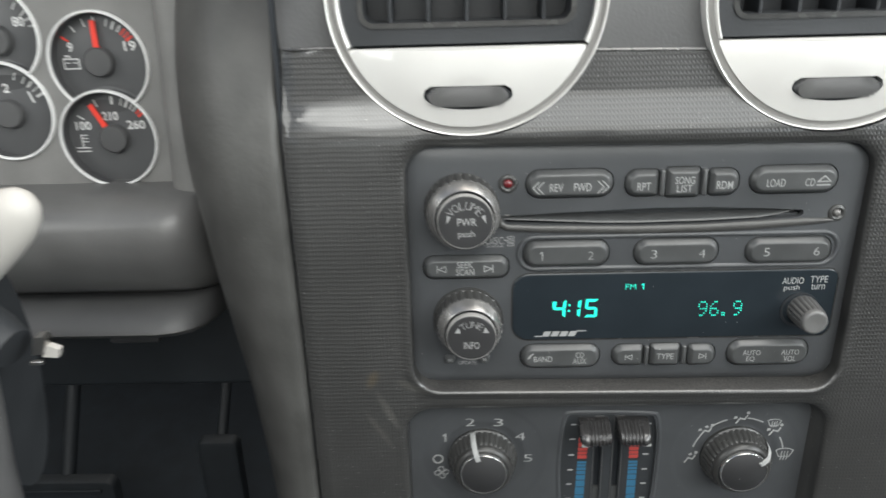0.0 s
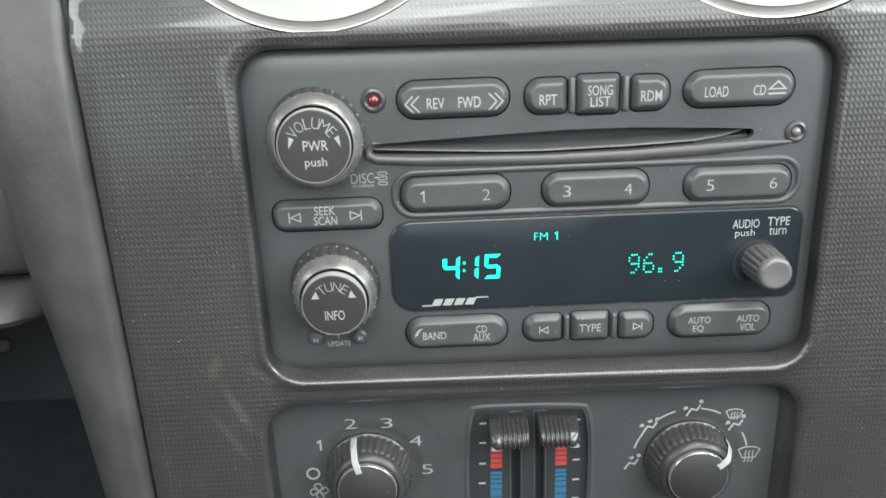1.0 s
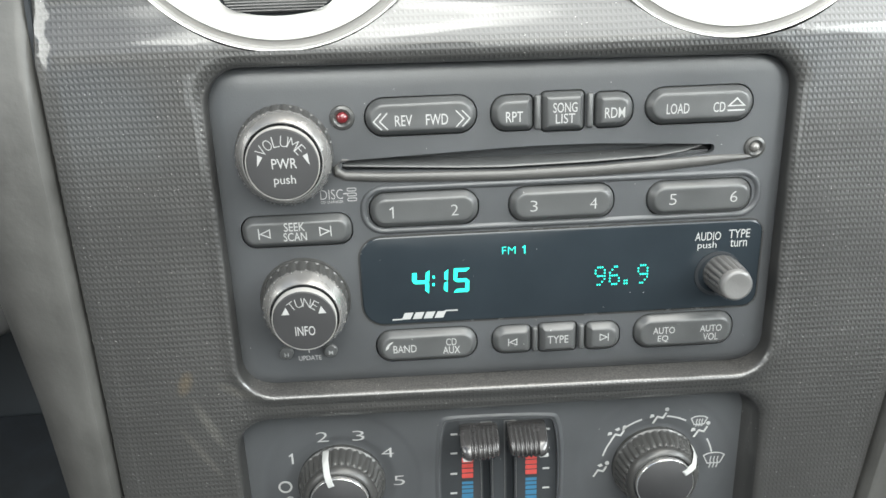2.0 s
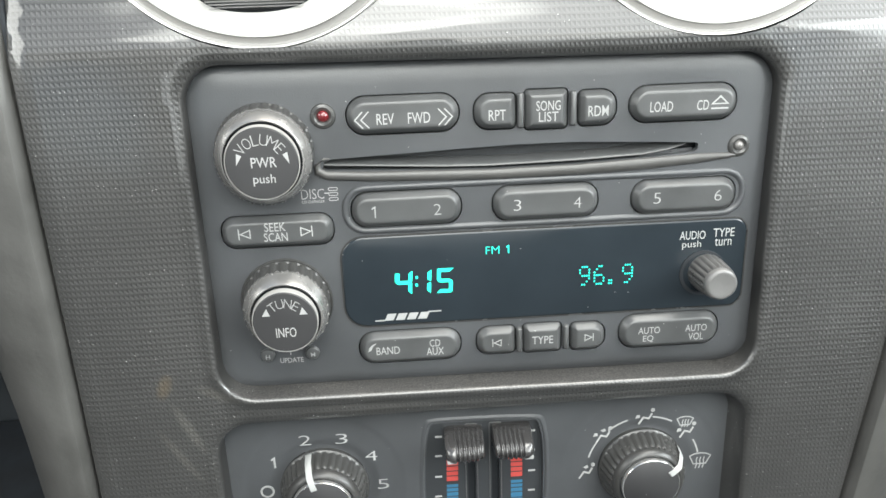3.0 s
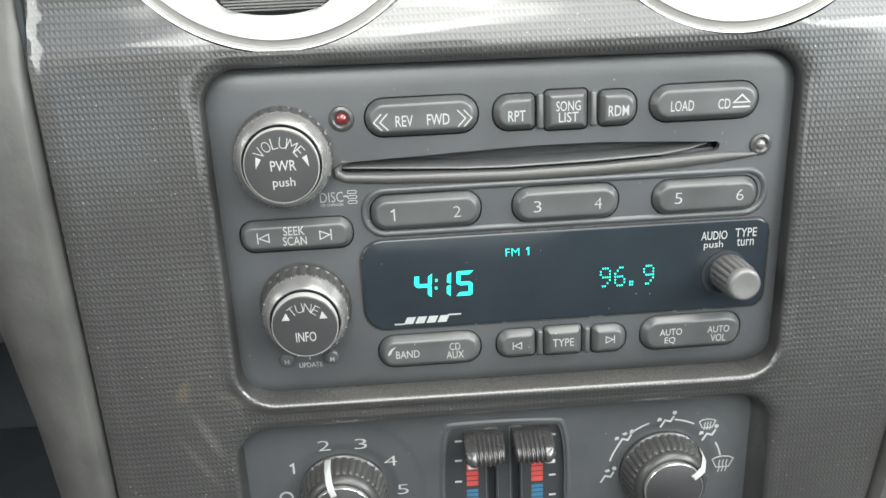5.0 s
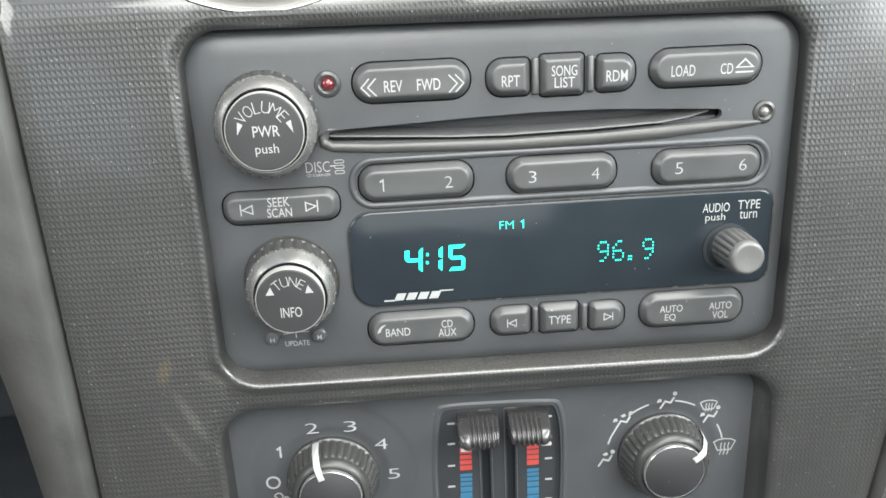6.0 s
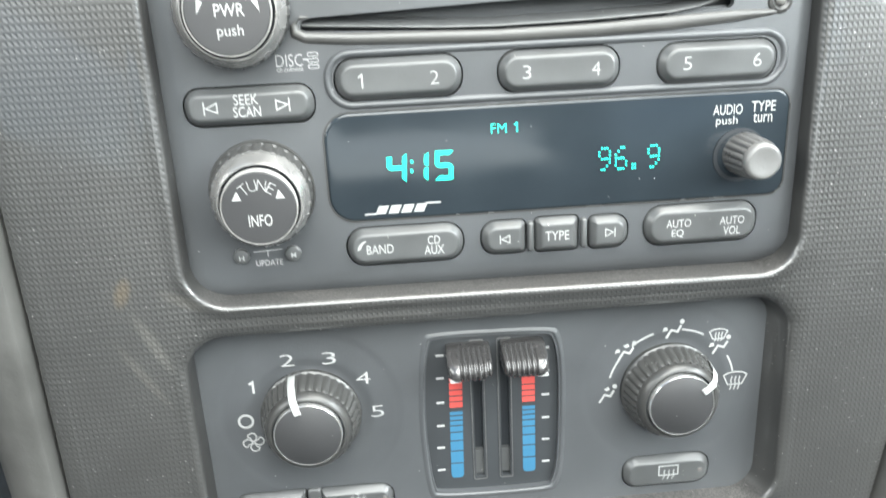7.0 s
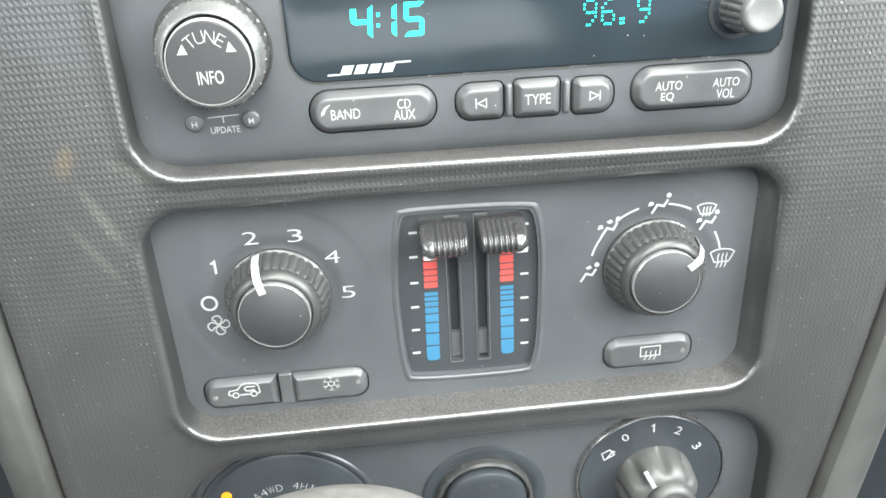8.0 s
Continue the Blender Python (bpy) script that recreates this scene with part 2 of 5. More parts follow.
M_LIP = mat("polished_lip", (0.05, 0.049, 0.048), 0.27, coat=1.0, coat_rough=0.03, spec=1.0, var=0.12, var_mm=6)
M_SHOULDER = mat("satin_shoulder", (0.28, 0.275, 0.268), 0.24, metal=0.7, bump=0.05, var=0.08, var_mm=8)
M_SLIDER = mat("slider_gloss", (0.032, 0.031, 0.031), 0.24, coat=0.8, coat_rough=0.16, var=0.15, var_mm=6)
M_PLATE = mat("scale_plate", (0.026, 0.0285, 0.031), 0.45, bump=0.1, bump_mm=0.5, var=0.1, dust=0.03)
M_GAUGE_RING = mat("white_gauge_ring", (0.72, 0.72, 0.71), 0.35, var=0.03)
M_FIGURE = mat("gauge_figures", (0.62, 0.62, 0.61), 0.5, var=0.04)
M_NEEDLE = mat("red_needle", (0.75, 0.05, 0.03), 0.5, var=0.05)
M_LEVER = mat("pale_grey_plastic", (0.4, 0.385, 0.36), 0.4, bump=0.1, var=0.05)
M_STEEL = mat("key_metal", (0.55, 0.54, 0.52), 0.3, metal=1.0, var=0.15, var_mm=6)
M_RUBBER = mat("pedal_rubber", (0.02, 0.024, 0.028), 0.6, var=0.2)
M_SHIFT = mat("shift_knob_leather", (0.1, 0.098, 0.092), 0.55, bump=0.6, bump_mm=1.2, var=0.2, var_mm=4)
M_CARPET = mat("carpet", (0.016, 0.021, 0.0265), 0.95, bump=0.6, bump_mm=2, var=0.25)
M_LINER = mat("headliner_cloth", (0.5, 0.495, 0.48), 0.9, bump=0.3, bump_mm=2, var=0.06)
M_DOOR = mat("door_trim", (0.06, 0.06, 0.06), 0.6, bump=0.3, bump_mm=2, var=0.1)

from mathutils.geometry import delaunay_2d_cdt

# ---- shapes, in millimetres of the stack's own frame ----
ORIGIN = {}


def thing(name, label, category, x=0, y=0, z=0, group="", kind=""):
    ob = new(name)
    ob.empty_display_size = 0.01
    ob.matrix_world = STACK @ Matrix.Translation((x / 1000, y / 1000, z / 1000))
    ORIGIN[ob.name] = Vector((x, y, z))
    return tagged(ob, label, category, group, kind)


def part(name, bm, material, parent, label="", smooth=True, kind=""):
    bmesh.ops.recalc_face_normals(bm, faces=bm.faces[:])
    o = ORIGIN[parent.name]
    for v in bm.verts:
        v.co = (v.co - o) / 1000
    for f in bm.faces:
        f.smooth = smooth
    me = bpy.data.meshes.new(name)
    bm.to_mesh(me)
    bm.free()
    me.materials.append(material)
    if smooth:
        me.set_sharp_from_angle(angle=radians(38))
    ob = new(name, me)
    ob.parent = parent
    ORIGIN[ob.name] = o
    return tagged(ob, label, kind=kind)


def rr(cx, cz, w, h, r, n=6, bow=0.0):
    """A rounded rectangle, anticlockwise from its right side; r: one radius, or those at top right, top left, bottom left, bottom right."""
    rs = r if isinstance(r, tuple) else (r,) * 4
    pts = []
    for k, (sx, sz) in enumerate(((1, 1), (-1, 1), (-1, -1), (1, -1))):
        q = max(min(rs[k], w / 2 - 0.01, h / 2 - 0.01), 0.02)
        for i in range(n + 1):
            a = radians(90 * k + 90 * i / n)
            pts.append((cx + sx * (w / 2 - q) + q * math.cos(a), cz + sz * (h / 2 - q) + q * math.sin(a)))
    if bow:
        pts = [(x, z - bow * max(0, 1 - ((x - cx) / (w / 2)) ** 2) if z < cz else z) for x, z in pts]
    return pts


def less(r, d):
    return tuple(max(q - d, 0.05) for q in r) if isinstance(r, tuple) else max(r - d, 0.05)


def rings(bm, loops, cap=True, back=False):
    """Skins rings of points (x, y, z) of equal count."""
    made = [[bm.verts.new(p) for p in lp] for lp in loops]
    n = len(made[0])
    for a, b in zip(made, made[1:]):
        for i in range(n):
            bm.faces.new((a[i], a[(i + 1) % n], b[(i + 1) % n], b[i]))
    if cap:
        bm.faces.new(made[-1])
    if back:
        bm.faces.new(made[0])
    return bm


def slab(cx, cz, w, h, r, layers, bm=None, bow=0.0):
    """A rounded block built of layers (inset, y)."""
    bm = bm or bmesh.new()
    return rings(bm, [[(x, y, z) for x, z in rr(cx, cz, w - 2 * d, h - 2 * d, less(r, d), bow=bow)] for d, y in layers])


def lathe(cx, cz, profile, n=64, teeth=0, bm=None, cap=True):
    """A turned shape about an axis along y; profile rows: radius, y and, for a knurl, its depth."""
    bm = bm or bmesh.new()
    loops = []
    for r, y, *k in profile:
        k = k[0] if k else 0
        lp = []
        for i in range(n):
            a = math.tau * i / n
            q = r - (k * (0.5 + 0.5 * math.cos(a * teeth)) ** 2 if teeth else 0)
            lp.append((cx + q * math.cos(a), y, cz + q * math.sin(a)))
        loops.append(lp)
    return rings(bm, loops, cap)


def ring_band(cx, cz, profile, n=72, bm=None, a0=0, a1=360):
    """A closed ring, or a stretch of one, of a closed cross-section of (radius, y)."""
    bm = bm or bmesh.new()
    full = a1 - a0 >= 360
    steps = n if full else n + 1
    cols = []
    for i in range(steps):
        a = radians(a0 + (a1 - a0) * i / n)
        cols.append([bm.verts.new((cx + r * math.cos(a), y, cz + r * math.sin(a))) for r, y in profile])
    k = len(profile)
    for i in range(n):
        a, b = cols[i], cols[(i + 1) % steps]
        for j in range(k):
            bm.faces.new((a[j], a[(j + 1) % k], b[(j + 1) % k], b[j]))
    if not full:
        bm.faces.new(cols[0])
        bm.faces.new(cols[-1])
    return bm


def prism(poly, y0, y1, bm=None):
    bm = bm or bmesh.new()
    return rings(bm, [[(x, y0, z) for x, z in poly], [(x, y1, z) for x, z in poly]], True, True)


def stroke(points, width, y, bm=None, closed=False, deep=0.15):
    """A printed line of even width in one piece, its corners mitred."""
    bm = bm or bmesh.new()
    pts = [Vector(p) for p in points]
    n = len(pts)
    rows = []
    for k, p in enumerate(pts):
        a = (p - pts[k - 1]).normalized() if k or closed else (pts[1] - p).normalized()
        b = (pts[(k + 1) % n] - p).normalized() if k < n - 1 or closed else a
        if not closed and k == 0:
            p = p - a * width * 0.22
        if not closed and k == n - 1:
            p = p + a * width * 0.22
        na, nb = Vector((-a.y, a.x)), Vector((-b.y, b.x))
        m = na + nb
        m = m * (width / max(m.dot(m), 0.7)) if m.length > 1e-4 else na * width / 2
        rows.append([bm.verts.new((q.x, h, q.y)) for q, h in ((p + m, y), (p - m, y), (p - m, y + deep), (p + m, y + deep))])
    for k in range(n if closed else n - 1):
        r, s = rows[k], rows[(k + 1) % n]
        for i in range(4):
            bm.faces.new((r[i], r[(i + 1) % 4], s[(i + 1) % 4], s[i]))
    if not closed:
        bm.faces.new(rows[0])
        bm.faces.new(rows[-1])
    return bm


def arc(cx, cz, r, a0, a1, n=10):
    return [(cx + r * math.cos(radians(a0 + (a1 - a0) * i / n)), cz + r * math.sin(radians(a0 + (a1 - a0) * i / n))) for i in range(n + 1)]


def inside(p, poly):
    x, z, hit = p[0], p[1], False
    for (x0, z0), (x1, z1) in zip(poly, poly[1:] + poly[:1]):
        if (z0 > z) != (z1 > z) and x < (x1 - x0) * (z - z0) / (z1 - z0) + x0:
            hit = not hit
    return hit


def plate(outer, holes, height, extra=(), back=3.0, bm=None, walls=True):
    """A sheet with openings; height: its y at (x, z). Its rims turn back by so many millimetres."""
    bm = bm or bmesh.new()
    co, edges = [], []
    for lp in (outer, *holes):
        k = len(co)
        co += [Vector(p) for p in lp]
        edges += [(k + i, k + (i + 1) % len(lp)) for i in range(len(lp))]
    co += [Vector(p) for p in extra if inside(p, outer) and not any(inside(p, h) for h in holes)]
    vs, _, fs, *_ = delaunay_2d_cdt(co, edges, [], 0, 1e-5)
    made = {}

    def vert(i):
        if i not in made:
            made[i] = bm.verts.new((vs[i].x, height(vs[i].x, vs[i].y), vs[i].y))
        return made[i]

    for f in fs:
        c = sum((Vector((vs[i].x, vs[i].y)) for i in f), Vector((0, 0))) / len(f)
        if inside(c, outer) and not any(inside(c, h) for h in holes):
            bm.faces.new([vert(i) for i in f])
    if walls:
        for e in [e for e in bm.edges if e.is_boundary]:
            a, b = e.verts
            c, d = (bm.verts.new(v.co + Vector((0, back, 0))) for v in (b, a))
            bm.faces.new((a, b, c, d))
        bmesh.ops.remove_doubles(bm, verts=bm.verts[:], dist=1e-4)
    return bm


def letters(s, cx, cz, w, h, y, bold=0.02, turn=0.0, bm=None):
    """Words set to a width and height about a middle, a tenth of a millimetre proud."""
    bm = bm or bmesh.new()
    cu = bpy.data.curves.new("words", "FONT")
    cu.body, cu.size, cu.offset, cu.resolution_u, cu.align_x = s, 1.0, bold, 3, "CENTER"
    cu.space_line = 0.85
    tmp = bpy.data.objects.new("words", cu)
    me = bpy.data.meshes.new_from_object(tmp)
    p = np.array([v.co[:] for v in me.vertices])
    lo, hi = p.min(0), p.max(0)
    sx, sz = w / max(hi[0] - lo[0], 1e-6), h / max(hi[1] - lo[1], 1e-6)
    c, q = math.cos(radians(turn)), math.sin(radians(turn))
    vs = []
    for a in p:
        x, z = (a[0] - (lo[0] + hi[0]) / 2) * sx, (a[1] - (lo[1] + hi[1]) / 2) * sz
        vs.append(bm.verts.new((cx + x * c - z * q, y, cz + x * q + z * c)))
    for f in me.polygons:
        bm.faces.new([vs[i] for i in f.vertices])
    bpy.data.objects.remove(tmp)
    bpy.data.curves.remove(cu)
    bpy.data.meshes.remove(me)
    return bm


def arc_letters(s, cx, cz, r, mid, step, w, h, y):
    bm = bmesh.new()
    for i, ch in enumerate(s):
        a = mid - step * (i - (len(s) - 1) / 2)
        letters(ch, cx + r * math.cos(radians(a)), cz + r * math.sin(radians(a)), w * 0.9 * (1.12 if ch == "M" else 0.8 if ch in "EL" else 0.22 if ch == "I" else 1), h, y, -0.018, a - 90, bm)
    return bm


def box(x0, x1, y0, y1, z0, z1, bev=0.0, bm=None):
    bm = bm or bmesh.new()
    vs = [bm.verts.new((x, y, z)) for x in (x0, x1) for y in (y0, y1) for z in (z0, z1)]
    es = []
    for q in ((0, 1, 3, 2), (4, 6, 7, 5), (0, 4, 5, 1), (2, 3, 7, 6), (0, 2, 6, 4), (1, 5, 7, 3)):
        f = bm.faces.new([vs[i] for i in q])
        es += f.edges[:]
    if bev:
        bmesh.ops.bevel(bm, geom=list(set(es)), offset=bev, segments=3, profile=0.5, affect="EDGES")
    return bm


def sweep(path, section, bm=None, ends=True):
    """Skins sections given at stations: section(k, p) returns a ring of points."""
    bm = bm or bmesh.new()
    return rings(bm, [section(k, p) for k, p in enumerate(path)], ends, ends)


# ---- the cabin that closes the place ----
def shell(name, boxes, material, label):
    """A piece of the cabin, of boxes in metres of the car's frame."""
    bm = bmesh.new()
    for b in boxes:
        box(*b, bm=bm)
    bmesh.ops.recalc_face_normals(bm, faces=bm.faces[:])
    me = bpy.data.meshes.new(name)
    bm.to_mesh(me)
    bm.free()
    me.materials.append(material)
    return tagged(new(name, me), label, name.split("_")[0], kind="structure")


shell("floor", [(-0.85, 0.85, -2.5, 0.75, -0.06, 0.0)], M_CARPET, "dark grey carpeted footwell floor of the car")
shell("wall_front", [(-0.85, 0.85, 0.75, 0.8, -0.06, 0.86)], M_LOWER, "dark plastic bulkhead behind the dashboard")
shell("wall_left", [(-0.85, -0.78, -2.5, 0.8, -0.06, 0.86), (-0.85, -0.78, -2.5, -2.2, 0.86, 1.2), (-0.85, -0.78, -1.05, -0.95, 0.86, 1.2)], M_DOOR, "grey door trim with tall side window openings")
shell("wall_right", [(0.78, 0.85, -2.5, 0.8, -0.06, 0.86), (0.78, 0.85, -2.5, -2.2, 0.86, 1.2), (0.78, 0.85, -1.05, -0.95, 0.86, 1.2)], M_DOOR, "grey door trim with tall side window openings")
shell("wall_rear", [(-0.85, 0.85, -2.56, -2.5, -0.06, 0.86), (-0.85, -0.62, -2.56, -2.5, 0.86, 1.2), (0.62, 0.85, -2.56, -2.5, 0.86, 1.2)], M_DOOR, "grey tailgate trim below the rear window")
shell("ceiling", [(-0.85, 0.85, -2.56, -0.85, 1.2, 1.26)], M_LINER, "pale grey cloth headliner of the car")

# ---- the woven trim panel of the centre stack ----
VENTS = ((-69.2, 116.0), (74.5, 115.0))
LEFT_EDGE = ((97, -143), (60, -144.5), (15, -144.5), (-60, -144), (-170, -144.3), (-250, -143))
RIGHT_EDGE = ((97, 147), (40, 149), (-26, 148), (-53, 146), (-86, 142), (-115, 138.5), (-156, 133.3), (-206, 125.8), (-250, 120))


def along(rows, z):
    for (z0, x0), (z1, x1) in zip(rows, rows[1:]):
        if z1 <= z <= z0:
            return x0 + (x1 - x0) * (z0 - z) / (z0 - z1)
    return rows[0][1] if z > rows[0][0] else rows[-1][1]


def trim_y(x, z):
    """The panel's face: flat, with a bevel that turns back across its top, and rounded long edges."""
    y = -6.0
    u = min(max((z - 61) / 19, 0), 1)
    y += 4.4 * u * u * (3 - 2 * u) + 0.06 * max(0, z - 80)
    l, r = x - along(LEFT_EDGE, z), along(RIGHT_EDGE, z) - x
    for d in (l, r):
        if d < 6:
            y += 0.04 * (6 - d) ** 2
    return y


def mouth(x0, x1, z0, z1, r, swell, lean):
    """The outline of an opening with barrelled sides and a slight lean of its top and bottom edges."""
    cx, cz, w, h = (x0 + x1) / 2, (z0 + z1) / 2, x1 - x0, z1 - z0
    out = []
    for x, z in rr(cx, cz, w, h, r, 8):
        u, v = (x - cx) / (w / 2), (z - cz) / (h / 2)
        out.append((x - u * swell * v * v, z + lean * (x - cx) * abs(v)))
    return out


def outward(poly, d):
    """A closed outline moved outward by d."""
    out = []
    for a, p, b in zip(poly[-1:] + poly, poly, poly[1:] + poly[:1]):
        t = Vector((b[0] - a[0], b[1] - a[1])).normalized()
        out.append((p[0] + t.y * d, p[1] - t.x * d))
    return out


def opening(ob, bm, inner, edge, y_in):
    """The moulded rim of an opening: a steep wall from its floor, a rounded crest, sharper and prouder below than above, and a soft run out to the face."""
    c = sum(p[1] for p in edge) / len(edge)
    half = max(p[1] for p in edge) - c
    mid = sum(p[0] for p in edge) / len(edge)
    low = [min(1, max(0, 0.5 - (p[1] - c) / half * 0.62 - 0.3 * max(0, (p[0] - mid) / 98) ** 3)) for p in edge]
    blend = lambda a, b: [a + (b - a) * k for k in low]
    wall = [[(x, y_in, z) for x, z in inner]]
    for s in (0.3, 0.6):
        wall.append([(a[0] + (b[0] - a[0]) * s, y_in + (h - y_in) * s, a[1] + (b[1] - a[1]) * s) for a, b, h in zip(inner, outward(edge, -0.9), blend(-2.4, -5.2))])
    for d, top, foot in ((-0.9, -2.4, -5.2), (-0.8, -3.0, -6.0), (-0.6, -3.7, -6.7), (-0.25, -4.3, -7.1), (0.2, -4.7, -7.3), (0.8, -5.1, -7.3), (1.6, -5.45, -7.05), (2.6, -5.7, -6.65)):
        wall.append([(x, y, z) for (x, z), y in zip(outward(edge, d), blend(top, foot))])
    far = outward(edge, 4.2)
    part("rim", rings(bmesh.new(), wall, cap=False), M_TRIM, ob, "dusty moulded rim with a shiny worn crest")
    rings(bm, [wall[-1], [(x, trim_y(x, z), z) for x, z in far]], cap=False)
    return far


def build_trim():
    ob = thing("stack_trim", "grey woven-pattern glossy trim panel round the radio, dusty", "dashboard trim", 0, -6, -60)
    bm = bmesh.new()
    holes = [
        opening(ob, bm, mouth(-97.0, 97.6, -56.9, 56.9, 11.5, 2.1, -0.012), mouth(-97.8, 98.2, -58.2, 57.6, 12.5, 2.2, -0.012), 4.6),
        opening(ob, bm, mouth(-100.6, 93.6, -146.0, -68.6, 9, 1.4, 0.0), mouth(-102.0, 98.4, -148.3, -66.9, 12.5, 2.2, 0.0), 4.6),
        opening(ob, bm, rr(1.0, -203, 214, 84, 28, 8), rr(1.0, -203.5, 218, 90, 29, 8), 4.6),
    ]
    outer = [(along(LEFT_EDGE, z), z) for z in range(97, -251, -12)] + [(-143, -252), (120, -252)]
    outer += [(along(RIGHT_EDGE, z), z) for z in range(-248, 98, 12)] + [(147, 96)]
    for cx, cz in reversed(VENTS):
        outer += [(cx + 54.2 * math.cos(a), cz + 54.2 * math.sin(a)) for a in [radians((-20 if cx > 0 else -24) - 136 * i / 40) for i in range(41)]]
    extra = [(x + 0.3 * math.sin(z), z) for x in range(-150, 156, 6) for z in (*range(-248, 60, 6), *range(60, 98, 2))]
    extra += [(f(z) + s * d, z) for f, s in ((lambda z: along(LEFT_EDGE, z), 1), (lambda z: along(RIGHT_EDGE, z), -1)) for d in (3, 6, 9, 12) for z in range(-248, 96, 6)]
    plate(outer, holes, trim_y, extra, bm=bm, walls=False)
    bmesh.ops.remove_doubles(bm, verts=bm.verts[:], dist=0.01)
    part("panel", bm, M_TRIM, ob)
    for a, b in (((-141.5, 97.2), (-120.6, 97.2)), ((-19.4, 94.2), (23.4, 93.4))):
        part("top_edge", sweep([(a[0] + (b[0] - a[0]) * i / 6, a[1] + (b[1] - a[1]) * i / 6) for i in range(7)], lambda k, p: [(p[0], trim_y(p[0], p[1]) + 0.2 + 0.8 * math.sin(t), p[1] + 0.7 * math.cos(t)) for t in [math.tau * j / 12 for j in range(12)]]), M_LIP, ob, "fine shiny upper edge")
    for side, rows_ in ((-1, LEFT_EDGE), (1, RIGHT_EDGE)):
        zs = [97 - 347 * i / 58 for i in range(59)]
        bm = bmesh.new()
        cols = [[bm.verts.new((along(rows_, z) + side * e, trim_y(along(rows_, z), z) + y, z)) for e, y in ((0, 0), (0.35, 0.35), (0.5, 0.9), (0.5, 14))] for z in zs]
        for p, q in zip(cols, cols[1:]):
            for i in range(3):
                bm.faces.new((p[i], p[i + 1], q[i + 1], q[i]))
        part("side_edge", bm, M_LIP, ob, "shiny rounded side edge")
    # Backing that closes the openings behind the instruments.
    part("backing", box(-138, 120, 12, 16, -248, 60), M_GAP, ob)


build_trim()


# ---- buttons and knobs ----
def button(parent, cx, cz, w, h, r, y=0.0, rise=2.6, name="button", label=""):
    """A soft-edged key that stands proud of a face at y."""
    return part(name, slab(cx, cz, w, h, r, [(0, y + 2), (0.0, y + 0.3), (0.2, y - rise * 0.16), (0.9, y - rise * 0.5), (1.5, y - rise * 0.8), (1.75, y - rise * 0.91), (2.1, y - rise * 0.98), (2.6, y - rise), (3.4, y - rise * 0.985)]), M_BUTTON, parent, label)


def words(parent, s, cx, cz, w, h, y, material=None, bold=0.003):
    return part("lettering", letters(s, cx, cz, w, h, y - 0.06, bold), material or M_WHITE, parent, smooth=False)


def one(x, z, h, width, y, turn=0.0):
    """The figure 1 as a stroke with a short flag."""
    c, s = math.cos(radians(turn)), math.sin(radians(turn))
    return stroke([(x + u * c - v * s, z + u * s + v * c) for u, v in ((-h * 0.2, h * 0.3), (h * 0.06, h * 0.47), (h * 0.06, -h * 0.47))], width, y)


def mark(parent, bm, material=None, name="symbol", label=""):
    return part(name, bm, material or M_WHITE, parent, label, smooth=False)


